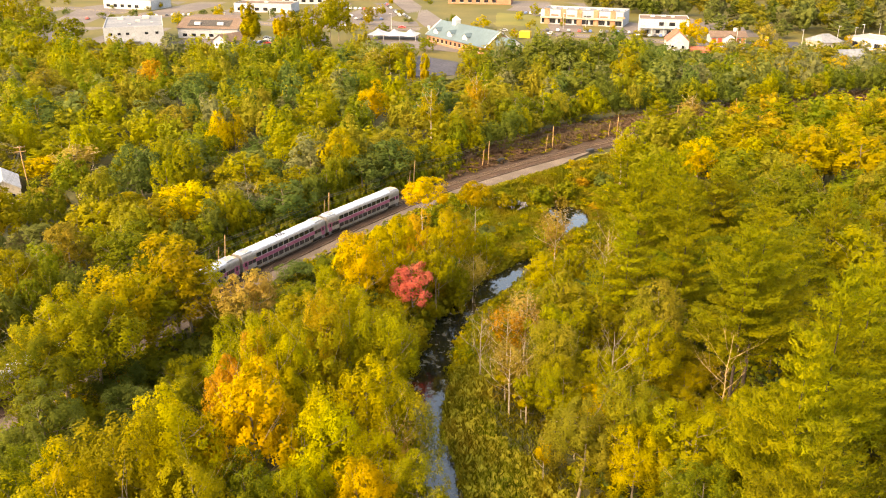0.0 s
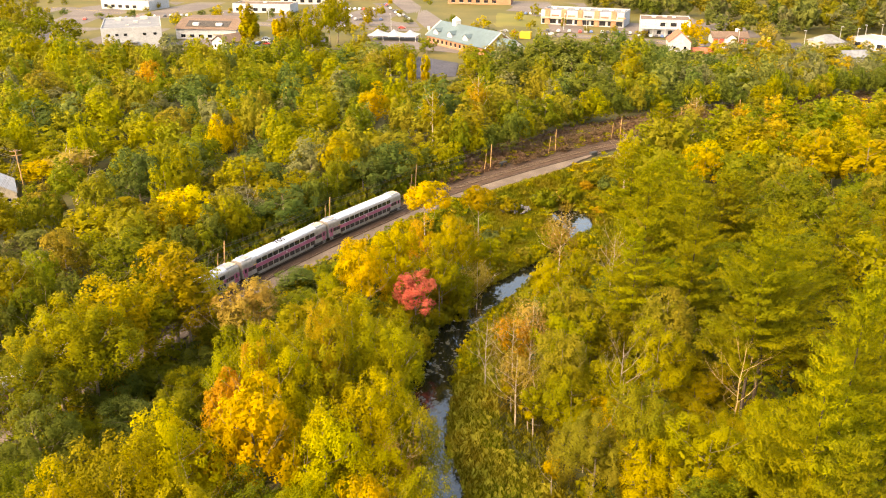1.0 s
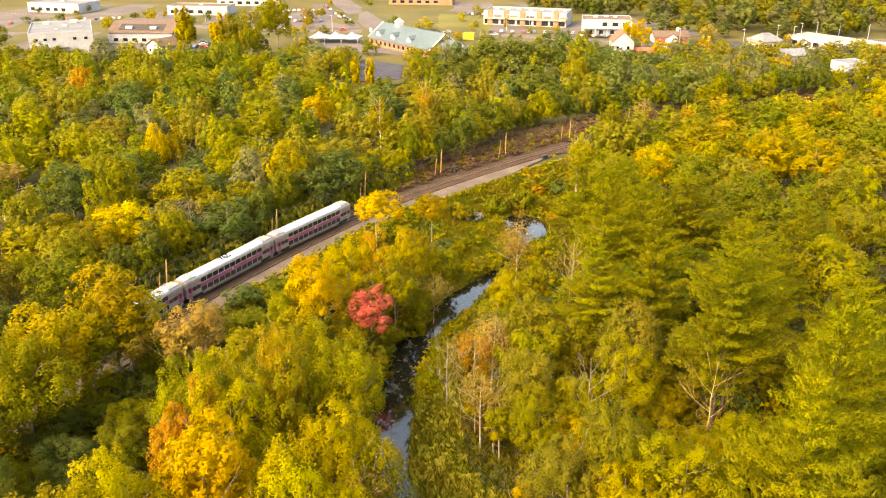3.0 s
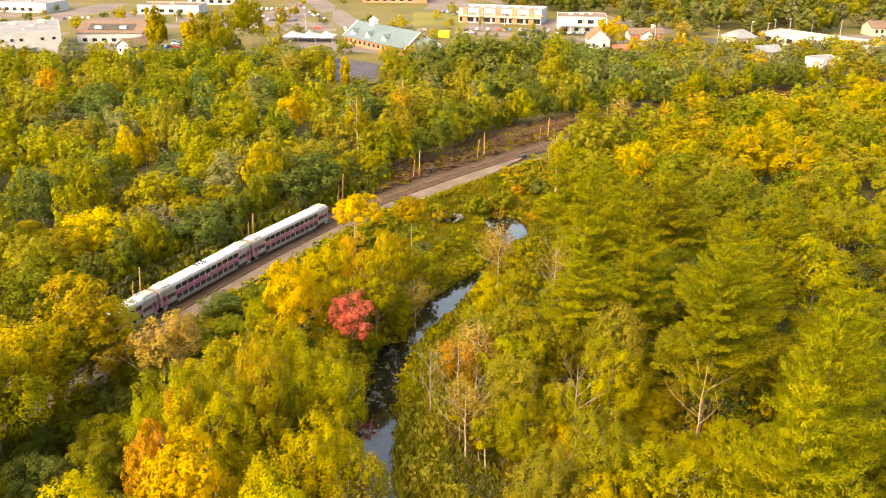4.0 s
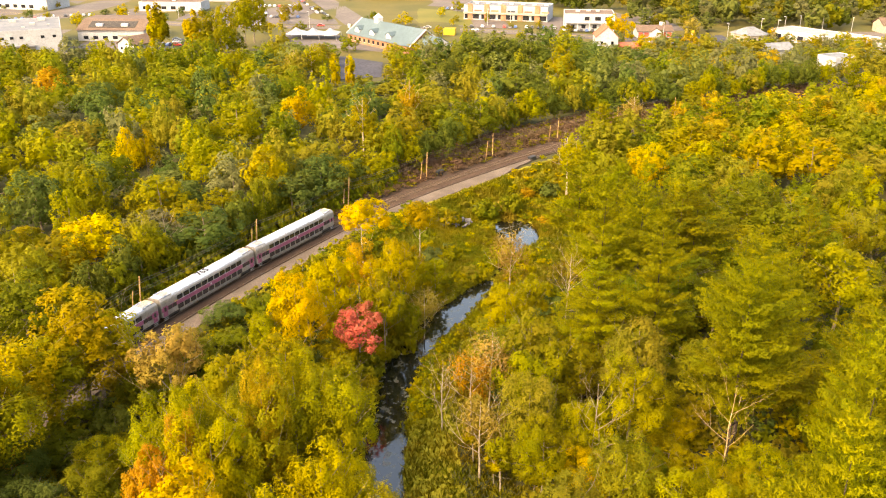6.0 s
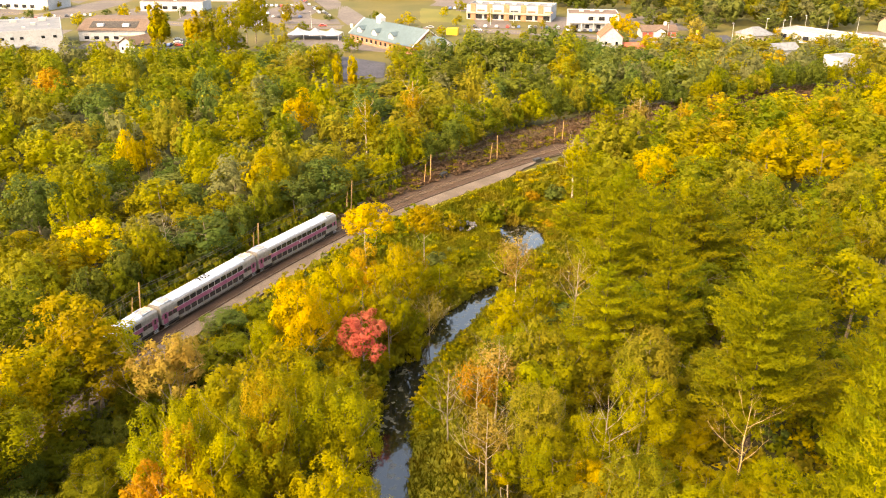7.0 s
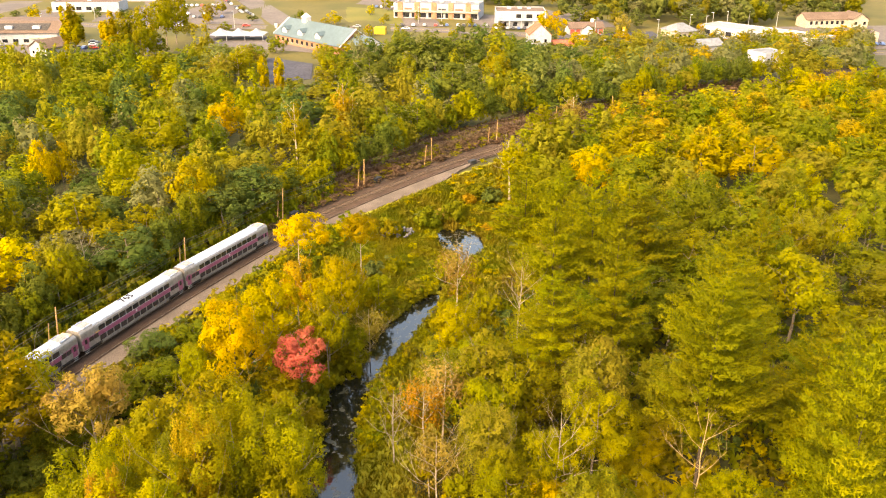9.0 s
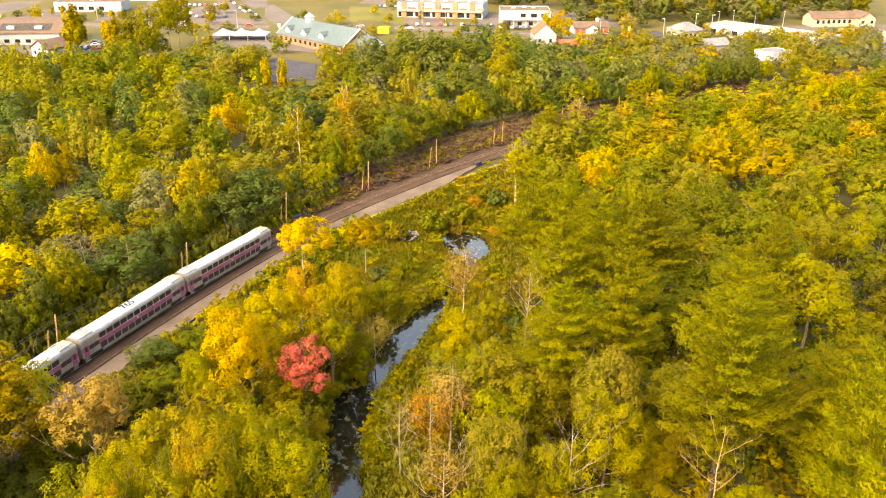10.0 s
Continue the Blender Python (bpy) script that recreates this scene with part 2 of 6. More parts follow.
def away(line, x, y):
    """Signed distance from a line (right of its way: plus) and the arc there."""
    p = np.stack([np.ravel(x), np.ravel(y)], 1)
    d2 = ((p[:, None, :] - line[None, ::2, :]) ** 2).sum(2)
    i = d2.argmin(1) * 2
    t = np.gradient(line, axis=0)[i]
    t /= np.linalg.norm(t, axis=1)[:, None]
    off = p - line[i]
    side = off[:, 0] * t[:, 1] - off[:, 1] * t[:, 0]
    return np.sqrt(d2.min(1)) * np.where(side >= 0, 1, -1), i


def river_width():
    """How wide the river is along its way, 1 being full."""
    marks = [(14, 30, 1.0), (13, 160, 1.0), (18, 167, 0.8), (22, 173, 0.3), (30, 188, 0.3), (32, 195, 1.45), (32, 203, 1.45), (29, 207, 0.6)]
    at = [int(((RIVER - np.array([a, b])) ** 2).sum(1).argmin()) for a, b, _ in marks]
    return np.interp(np.arange(len(RIVER)), at, [w for _, _, w in marks])


RIVER_WIDTH = river_width()


def ease(v, lo, hi):
    u = np.clip((v - lo) / (hi - lo), 0, 1)
    return u * u * (3 - 2 * u)


def land(x, y):
    """Height of the ground."""
    x, y = np.ravel(np.asarray(x, float)), np.ravel(np.asarray(y, float))
    s, _ = away(RAIL, x, y)
    r, at = away(RIVER, x, y)
    near = -4.2 * ease(s, 7.8, 19)
    rise = 3.2 * ease(r, 14, 60)
    far = 1.3 * ease(-s, 3.6, 10) - 1.3 * ease(-s, 16, 32)
    z = np.where(s > 0, near + np.where(s > 15, rise, 0), far)
    z = z + 0.35 * np.sin(x * 0.13 + 1.7 * np.sin(y * 0.071)) * np.sin(y * 0.11 + 0.6) * ease(np.abs(s), 10, 25)
    z = np.where(np.abs(s) < 12, np.minimum(z, np.where(s > 0, -0.35, 1.3)), z)
    z = z - 0.45 * ((s > -3.2) & (s < 7.4))
    reach = np.abs(r) / RIVER_WIDTH[at] + 0.5 * np.sin(x * 0.9 + y * 0.4) * np.sin(y * 0.7)
    bed = -6.3 + 2.0 * ease(reach, 2.4, 4.4)
    z = np.where(reach < 4.4, np.minimum(z, bed), z)
    hill = 45 * ease(y + 0.35 * np.abs(x - 60), 760, 1500)
    return z + np.where(s < 0, hill, 0)


def grow(lo, a, b, hi, fine):
    mid = np.arange(a, b + fine, fine)
    left = a - np.cumsum(fine * 1.25 ** np.arange(1, 60))
    right = b + np.cumsum(fine * 1.25 ** np.arange(1, 60))
    return np.concatenate([left[left > lo][::-1], mid, right[right < hi]])


def ground_sheet():
    xs, ys = grow(-3500, -130, 130, 3500, 1.5), grow(-1500, 60, 290, 4500, 1.5)
    gx, gy = np.meshgrid(xs, ys)
    z = land(gx, gy)
    v = np.stack([gx.ravel(), gy.ravel(), z], 1)
    w, h = len(xs), len(ys)
    i = np.arange(w * h).reshape(h, w)
    f = np.stack([i[:-1, :-1], i[:-1, 1:], i[1:, 1:], i[1:, :-1]], 2).reshape(-1, 4)
    me = raw_mesh("ground", v.tolist(), f.tolist(), SHADED_FLOOR)
    me.materials.append(MEADOW)
    me.materials.append(TOWN_SOIL)
    me.materials.append(BANK_SOIL)
    c = v[f].mean(1)
    s, _ = away(RAIL, c[:, 0], c[:, 1])
    r, _ = away(RIVER, c[:, 0], c[:, 1])
    wet = (s > 7) & (np.abs(r) < 16 + 5 * np.sin(c[:, 1] * 0.1)) | (s > 7) & (s < 30) & (c[:, 1] > 165)
    wet &= c[:, 1] > 61
    brushy = (s < -1) & (s > -19) & (c[:, 0] > 0)
    town = (c[:, 1] > 405) & (s < 0) & (c[:, 1] < 760)
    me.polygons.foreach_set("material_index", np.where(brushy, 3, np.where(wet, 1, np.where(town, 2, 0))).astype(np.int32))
    me.polygons.foreach_set("use_smooth", np.ones(len(f), bool))
    return tagged(new("ground", me), "leaf-strewn woodland ground coloured dark for tree shade, with grassy river banks", "ground", kind="structure")


ground_sheet()
water = ribbon("water", RIVER, -7, 7, -5.0, WATER, thick=0.02)
tagged(water, "still dark narrow river reflecting the pale sky", "river", kind="structure")

# ---- railway: ballast, one track, gravel strip ----
near_part = RAIL[30:430]
bed = ribbon("ballast_bed", near_part, -2.9, 3.55, -0.25, BALLAST, thick=0.6)
tagged(bed, "brownish crushed-stone ballast bed under the railway track", "track bed", kind="structure")
verge = np.interp(near_part[:, 0], [-20, 3, 14, 26, 33, 40, 54, 70], [7.0, 7.4, 8.2, 8.4, 6.6, 4.6, 3.0, 2.7]) + 0.25 * np.sin(np.arange(len(near_part)) * 0.7) * np.sin(np.arange(len(near_part)) * 0.23)
strip = ribbon("gravel_strip", near_part, 3.5, np.maximum(verge, 3.7), -0.31, GRAVEL, thick=0.6)
tagged(strip, "pale grey gravel service strip beside the railway track", "gravel strip", kind="structure")


def along(offset, a):
    """Place and heading on the railway: offset to the right, arc in metres."""
    i = int(np.clip(a, 1, len(RAIL) - 3))
    f = a - i
    p = RAIL[i] * (1 - f) + RAIL[i + 1] * f
    d = RAIL[i + 1] - RAIL[i - 1]
    d = d / np.linalg.norm(d)
    return p + np.array([d[1], -d[0]]) * offset, math.atan2(d[1], d[0])


def railway_track(offset, label):
    track = thing("railway_track", pose(0, 0, 0), label, "railway track", "railway tracks", "structure")
    for side in (-0.755, 0.755):
        rail = ribbon("rail", near_part, offset + side - 0.06, offset + side + 0.06, 0.0, STEEL, thick=0.16)
        rail.parent = track
    tie = raw_mesh("tie", [(x, y, z) for z in (-0.28, -0.15) for x, y in ((-0.13, -1.3), (0.13, -1.3), (0.13, 1.3), (-0.13, 1.3))],
                   [(4, 5, 6, 7), (0, 1, 5, 4), (1, 2, 6, 5), (2, 3, 7, 6), (3, 0, 4, 7)], TIE)
    return track, tie


spare = ribbon("spare_rail", near_part, 3.22, 3.36, -0.08, STEEL, thick=0.14)
tagged(spare, "old brown rail lying along the ballast edge", "rail", kind="structure")
single_track = railway_track(0.0, "railway track of rusty steel rails on wooden ties")

# ---- the train: double-deck coaches ----
SILVER = mottled("stainless_steel", (0.22, 0.205, 0.185), (0.29, 0.27, 0.245), (0.17, 0.155, 0.135), size=0.5, fine=3, rough=0.42, metal=0.35, bump=0.05)
ROOF_WHITE = mottled("white_roof", (0.34, 0.39, 0.45), (0.45, 0.50, 0.56), (0.22, 0.235, 0.26), size=0.35, fine=1.6, rough=0.5, bump=0.05)
ROOF_TAN = mottled("rusty_tan_panel", (0.42, 0.28, 0.16), (0.62, 0.48, 0.33), (0.30, 0.22, 0.15), size=1.2, fine=4, rough=0.7, bump=0.1)
HATCH_GREY = mottled("grey_hatch", (0.22, 0.20, 0.19), (0.32, 0.30, 0.28), size=1.5, fine=7, rough=0.6, bump=0.1)
PURPLE = mottled("purple_stripe", (0.215, 0.05, 0.10), (0.275, 0.07, 0.13), size=0.5, fine=3, rough=0.45, bump=0.0)
CAR_GLASS = mottled("tinted_glass", (0.012, 0.013, 0.016), (0.02, 0.021, 0.025), size=0.6, fine=2, rough=0.12, bump=0)
UNDER = mottled("underframe_black", (0.035, 0.032, 0.03), (0.07, 0.06, 0.05), size=1, fine=5, bump=0.2)
WHITE_MARK = mottled("white_marking", (0.46, 0.45, 0.44), (0.53, 0.52, 0.51), bump=0)
BLACK_MARK = mottled("dark_marking", (0.02, 0.02, 0.022), (0.04, 0.04, 0.04), bump=0)
ORANGE_SIGN = mottled("orange_destination_sign", (0.62, 0.33, 0.02), (0.75, 0.42, 0.03), bump=0)


def profile(bm, section, x0, x1):
    """A closed cross-section (y, z) drawn out along x."""
    a = [bm.verts.new((x0, y, z)) for y, z in section]
    b = [bm.verts.new((x1, y, z)) for y, z in section]
    k = len(section)
    for i in range(k):
        bm.faces.new((a[i], a[(i + 1) % k], b[(i + 1) % k], b[i]))
    bm.faces.new(a[::-1])
    bm.faces.new(b)
    bmesh.ops.recalc_face_normals(bm, faces=bm.faces)
    return bm


def mirror(points):
    return points + [(-y, z) for y, z in reversed(points) if y > 0]


def wheel_mesh():
    bm = bmesh.new()
    bmesh.ops.create_cone(bm, cap_ends=True, segments=18, radius1=0.46, radius2=0.46, depth=0.13, matrix=pose(0, 0, 0, 90, 0, 0))
    bmesh.ops.create_cone(bm, cap_ends=True, segments=14, radius1=0.16, radius2=0.16, depth=0.2, matrix=pose(0, 0, 0, 90, 0, 0))
    me = bpy.data.meshes.new("wheel")
    bm.to_mesh(me)
    bm.free()
    me.materials.append(UNDER)
    return me


WHEEL = wheel_mesh()


def pane_mesh(name, w, h, material, t=0.03):
    bm = box(bmesh.new(), -w / 2, -t / 2, -h / 2, w / 2, t / 2, h / 2)
    edges = [e for e in bm.edges if abs(e.verts[0].co.y - e.verts[1].co.y) > t / 2]
    bmesh.ops.bevel(bm, geom=edges, offset=min(0.07, h / 6), segments=2, affect="EDGES")
    me = bpy.data.meshes.new(name)
    bm.to_mesh(me)
    bm.free()
    me.materials.append(material)
    return me


PANE, END_PANE, DOOR_PANE = pane_mesh("window", 1.36, 0.86, CAR_GLASS), pane_mesh("window", 0.98, 0.72, CAR_GLASS), pane_mesh("window", 0.5, 0.8, CAR_GLASS)


def lettering(text, size, material, parent, m):
    cu = bpy.data.curves.new("number", "FONT")
    cu.body, cu.size, cu.align_x, cu.align_y, cu.extrude = text, size, "CENTER", "CENTER", 0.006
    cu.offset = 0.05
    cu.materials.append(material)
    ob = new("number", cu)
    ob.parent, ob.matrix_basis = parent, m
    return ob


def coach(number, flip, cab):
    """One double-deck coach, its middle over the origin, running along +x."""
    root = thing("train_coach", pose(0, 0, 0), "silver double-deck passenger coach with a purple stripe and white roof", "train coach", "coaches of the train")
    lower = mirror([(1.30, 0.42), (1.50, 0.62), (1.525, 1.1)])
    upper = mirror([(1.525, 1.1), (1.525, 3.72), (1.44, 4.08), (1.28, 4.28)])
    bm = profile(bmesh.new(), upper, -12.55, 12.55)
    profile(bm, lower, -8.3, 8.3)
    part("body", bm, SILVER, root)
    part("roof", profile(bmesh.new(), mirror([(1.30, 4.26), (1.24, 4.42), (0.95, 4.58), (0.5, 4.68), (0, 4.71)])[::-1], -9.6, 9.6), ROOF_WHITE, root, "bright white curved roof panel")
    for end in (-1, 1):
        a, b = sorted((end * 9.6, end * 12.5))
        part("end_roof", profile(bmesh.new(), mirror([(1.29, 4.26), (1.18, 4.38), (0.9, 4.46), (0.4, 4.52), (0, 4.53)])[::-1], a, b), SILVER, root, "bare steel lower roof section over the vestibule")
        boxed("roof_hatch", (end * 10.5 - 0.85, -0.75, 4.45, end * 10.5 + 0.85, 0.75, 4.60), HATCH_GREY, root, 0.04)
        boxed("roof_panel", (end * 11.85 - 0.55, -0.95, 4.40, end * 11.85 + 0.55, 0.95, 4.58), ROOF_TAN if end > 0 else ROOF_WHITE, root, 0.03, label="rust-stained tan roof panel" if end > 0 else "")
        for side in (-1.0, 1.0):
            boxed("roof_edge", (end * 10.6 - 1.0, side - 0.1, 4.42, end * 10.6 + 1.0, side + 0.1, 4.64), ROOF_WHITE, root, 0.03)
        boxed("roof_rib", (end * 9.62 - 0.05, -1.2, 4.3, end * 9.62 + 0.05, 1.2, 4.60), SILVER, root, 0.02)
        boxed("gangway", (end * 12.5 - 0.05, -0.62, 1.05, end * 12.5 + 0.40, 0.62, 3.55) if end > 0 else (-12.9, -0.62, 1.05, -12.45, 0.62, 3.55), UNDER, root, 0.06)
        bogie = thing("bogie", pose(end * 9.75, 0, 0), "", "")
        bogie.parent = root
        bm = bmesh.new()
        for side in (-1, 1):
            box(bm, -1.75, side * 1.05 - 0.12, 0.45, 1.75, side * 1.05 + 0.12, 0.8, 0.05)
        box(bm, -0.35, -1.1, 0.4, 0.35, 1.1, 0.95, 0.05)
        part("bogie_frame", bm, UNDER, bogie)
        for wx in (-1.3, 1.3):
            for wy in (-0.75, 0.75):
                shared("wheel", WHEEL, bogie, pose(wx, wy, 0.46))
    for side in (-1, 1):
        y = side * 1.536
        boxed("stripe", (-12.5, y - 0.014, 2.12, 12.5, y + 0.014, 2.86), PURPLE, root, label="magenta-purple stripe along the side")
        boxed("stripe_edge", (-9.3, y - 0.016, 2.86, 9.3, y + 0.016, 2.93), WHITE_MARK, root)
        for i in range(11):
            x = -8.0 + 1.6 * i
            shared("window", PANE, root, pose(x, y, 3.36))
            shared("window", PANE, root, pose(x, y, 1.62))
        for end in (-1, 1):
            for wx in (9.45, 10.5):
                shared("window", END_PANE, root, pose(end * wx, side * 1.555, 2.42))
            if not (cab and end > 0):
                boxed("door", (end * 11.7 - 0.5, side * 1.54 - 0.02, 1.12, end * 11.7 + 0.5, side * 1.54 + 0.02, 3.05), PURPLE, root, 0.01)
            shared("window", DOOR_PANE, root, pose(end * 11.7, side * 1.575, 2.45))
            bm = bmesh.new()
            for k in range(3):
                box(bm, end * 11.7 - 0.5, side * (1.50 - 0.02 * k) - 0.12, 0.45 + 0.27 * k, end * 11.7 + 0.5, side * (1.50 - 0.02 * k) + 0.06, 0.49 + 0.27 * k)
            part("steps", bm, HATCH_GREY, root)
        emblem = bmesh.new()
        bmesh.ops.create_cone(emblem, cap_ends=True, segments=16, radius1=0.2, radius2=0.2, depth=0.02, matrix=pose(0, side * 1.556, 2.49, 90, 0, 0))
        part("emblem", emblem, WHITE_MARK, root)
        boxed("destination_sign", (-9.4, side * 1.56 - 0.02, 2.92, -8.6, side * 1.56 + 0.02, 3.02), ORANGE_SIGN, root)
    bm = bmesh.new()
    for x0, x1, h in ((-7.4, -4.2, 0.25), (-3.4, 0.6, 0.22), (1.6, 4.4, 0.25), (5.2, 7.6, 0.22)):
        box(bm, x0, -1.2, h, x1, 1.2, 0.5, 0.04)
    part("underfloor_boxes", bm, UNDER, root)
    if number:
        lettering(number, 1.9, BLACK_MARK, root, pose(-0.4, -0.1, 4.745, 0, 0, 180 if flip else 0))
    else:
        for i in range(3):
            boxed("number_bar", (-1.6 + 0.8 * i, -0.4, 4.69, -1.05 + 0.8 * i, 0.3, 4.722), HATCH_GREY, root)
    if cab:
        for y in (-0.95, 0.95):
            boxed("windscreen", (12.53, y - 0.42, 2.75, 12.58, y + 0.42, 3.5), CAR_GLASS, root, 0.01)
        boxed("cab_door", (12.53, -0.4, 1.2, 12.57, 0.4, 3.3), HATCH_GREY, root, 0.01)
        boxed("nose_stripe", (12.53, -1.5, 2.12, 12.56, 1.5, 2.86), PURPLE, root)
        for y in (-0.8, 0.8):
            bm = bmesh.new()
            bmesh.ops.create_cone(bm, cap_ends=True, segments=12, radius1=0.14, radius2=0.14, depth=0.1, matrix=pose(12.6, y, 1.6, 0, 90, 0))
            part("headlight", bm, WHITE_MARK, root)
        boxed("pilot", (12.5, -1.3, 0.3, 12.75, 1.3, 1.05), UNDER, root, 0.05)
    return root


def arc_of(x, y):
    return int(((RAIL - np.array([x, y])) ** 2).sum(1).argmin())


TRAIN_FRONT = arc_of(-11.5, 194)
for k, (number, flip, cab) in enumerate([("", False, True), ("765", False, False), ("779", False, False), ("761", True, False), ("", False, False)]):
    head = TRAIN_FRONT - 25.9 * k
    (p, _), (q, _) = along(0, head - 3), along(0, head - 22.5)
    ang = math.degrees(math.atan2(p[1] - q[1], p[0] - q[0]))
    c = along(0, head - 12.75)[0] * 0.4 + (p + q) / 2 * 0.6
    car = coach(number, flip, cab)
    car.matrix_basis = pose(c[0], c[1], 0.02, 0, 0, ang)

# ---- poles, wires and boxes beside the railway ----
def utility_pole(x, y, h, lean=0.0, turn=0.0, arm=False, radius=0.15):
    z = float(land(x, y)[0])
    root = thing("utility_pole", pose(x, y, z, 0, lean, turn), "weathered brown wooden utility pole beside the tracks", "utility pole", "utility poles")
    v, f = [], []
    tube([(0, 0, -0.6), (0, 0, h * 0.5), (0, 0, h)], [radius, radius * 0.85, radius * 0.68], 8, v, f)
    n = len(v)
    f.append(tuple(range(n - 8, n)))
    shared("post", raw_mesh("post", v, f, POLE), root)
    if arm:
        for dz in (0.4, 1.5):
            boxed("crossarm", (-1.3, -0.06, h - dz - 0.07, 1.3, 0.06, h - dz + 0.07), POLE, root, 0.01)
        for k in range(4):
            bm = bmesh.new()
            bmesh.ops.create_cone(bm, cap_ends=True, segments=8, radius1=0.06, radius2=0.04, depth=0.2, matrix=pose(-1.15 + 0.77 * k, 0, h - 0.23))
            part("insulator", bm, GREY_PAINT, root)
    return root


GREY_PAINT = mottled("grey_paint", (0.34, 0.33, 0.31), (0.42, 0.41, 0.38), rough=0.6, bump=0.05)
TALL_POLES = ((-62.0, 122.5, 8.0, 4), (-43.7, 153.4, 8.0, 5), (-26.4, 180.2, 7.7, 4), (-7.7, 205.4, 7.8, 4), (12.6, 225.9, 7.3, 2), (32.8, 243.3, 7.0, 0), (55.3, 260.3, 6.6, 2), (77.5, 273.5, 6.6, 3), (101.0, 284.5, 6.6, -4))
SHORT_POLES = ((-44.8, 151.6, 6.2, 8), (-27.3, 178.9, 6.4, 5), (-8.9, 203.9, 5.6, 6), (10.9, 224.2, 5.3, 5), (30.5, 241.3, 5.5, 6), (52.2, 258.1, 5.1, 4))
for px, py, h, lean in TALL_POLES:
    utility_pole(px, py, h, lean)
for px, py, h, lean in SHORT_POLES:
    utility_pole(px, py, h, lean, 0, False, 0.11)
utility_pole(-105.5, 203, 12.5, -2, 20, True, 0.17)


def wires(name, ends, height, label, sag=0.5):
    root = thing(name, pose(0, 0, 0), label, "wires")
    for dz in (0.0, -0.45, -1.6, -2.1):
        v, f = [], []
        path = []
        for (ax, ay), (bx, by) in zip(ends[:-1], ends[1:]):
            for i in range(8):
                t = i / 8
                path.append((ax + (bx - ax) * t, ay + (by - ay) * t, height + dz - sag * 4 * t * (1 - t)))
        tube(path, [0.022] * len(path), 4, v, f)
        shared("wire", raw_mesh("wire", v, f, WIRE), root)
    return root


wires("overhead_wires", [(-100, 60)] + [q[:2] for q in TALL_POLES], 6.9, "thin dark wires strung between the trackside poles")


def relay_box(x, y, turn, size, material, label):
    root = thing("trackside_box", pose(x, y, float(land(x, y)[0]), 0, 0, turn), label, "trackside box")
    sx, sy, sz = size
    boxed("cabinet", (-sx / 2, -sy / 2, 0, sx / 2, sy / 2, sz), material, root, 0.05)
    boxed("lid", (-sx / 2 - 0.06, -sy / 2 - 0.06, sz, sx / 2 + 0.06, sy / 2 + 0.06, sz + 0.1), material, root, 0.03)
    return root


DARK_BLUE = mottled("dark_blue_paint", (0.022, 0.024, 0.027), (0.036, 0.038, 0.041), rough=0.6, bump=0.1)
for x, y, t in ((16.3, 229.6, 42), (44.0, 242.4, 37), (-5.2, 208.2, 45)):
    relay_box(x, y, t, (2.4, 1.2, 1.1), DARK_BLUE, "low dark metal equipment box beside the tracks")

# ---- the town beyond the wood ----
WALL_WHITE = mottled("white_wall", (0.27, 0.275, 0.28), (0.335, 0.335, 0.335), (0.23, 0.232, 0.235), size=0.15, fine=1.2, bump=0.05)
WALL_CREAM = mottled("cream_wall", (0.33, 0.275, 0.20), (0.40, 0.335, 0.25), size=0.2, fine=1.2, bump=0.05)
WALL_BRICK = mottled("brick_wall", (0.25, 0.12, 0.07), (0.33, 0.17, 0.10), (0.2, 0.1, 0.06), size=0.3, fine=2.5, bump=0.1)
ROOF_GREY = mottled("grey_roof", (0.12, 0.125, 0.135), (0.165, 0.17, 0.175), (0.10, 0.105, 0.11), size=0.12, fine=0.8, bump=0.05)
ROOF_BROWN = mottled("brown_roof", (0.10, 0.066, 0.047), (0.135, 0.092, 0.066), (0.08, 0.055, 0.04), size=0.2, fine=1.5, bump=0.1)
ROOF_TEAL = mottled("teal_metal_roof", (0.055, 0.083, 0.086), (0.075, 0.108, 0.112), (0.048, 0.07, 0.076), size=0.15, fine=1.0, rough=0.5, bump=0.05)
ROOF_ORANGE = mottled("orange_roof", (0.30, 0.085, 0.05), (0.36, 0.115, 0.065), size=0.3, fine=1.5, bump=0.1)
ROOF_DARK = mottled("dark_roof", (0.10, 0.09, 0.09), (0.16, 0.14, 0.13), size=0.3, fine=1.5, bump=0.1)
YELLOW = mottled("yellow_paint", (0.48, 0.31, 0.03), (0.56, 0.37, 0.045), bump=0)
RED_PAINT = mottled("red_paint", (0.45, 0.06, 0.04), (0.55, 0.1, 0.06), rough=0.5, bump=0)
DARK_ASPHALT = mottled("dark_asphalt", (0.042, 0.04, 0.05), (0.06, 0.058, 0.068), size=0.1, fine=0.9, bump=0.1)
CAR_PAINTS = [mottled("car_" + n, a, b, rough=0.35, bump=0) for n, a, b in (("white", (0.44, 0.44, 0.44), (0.50, 0.50, 0.50)), ("silver", (0.24, 0.24, 0.24), (0.30, 0.30, 0.30)),
              ("black", (0.03, 0.03, 0.035), (0.05, 0.05, 0.05)), ("blue", (0.05, 0.09, 0.2), (0.07, 0.12, 0.25)), ("red", (0.4, 0.04, 0.03), (0.48, 0.06, 0.04)))]


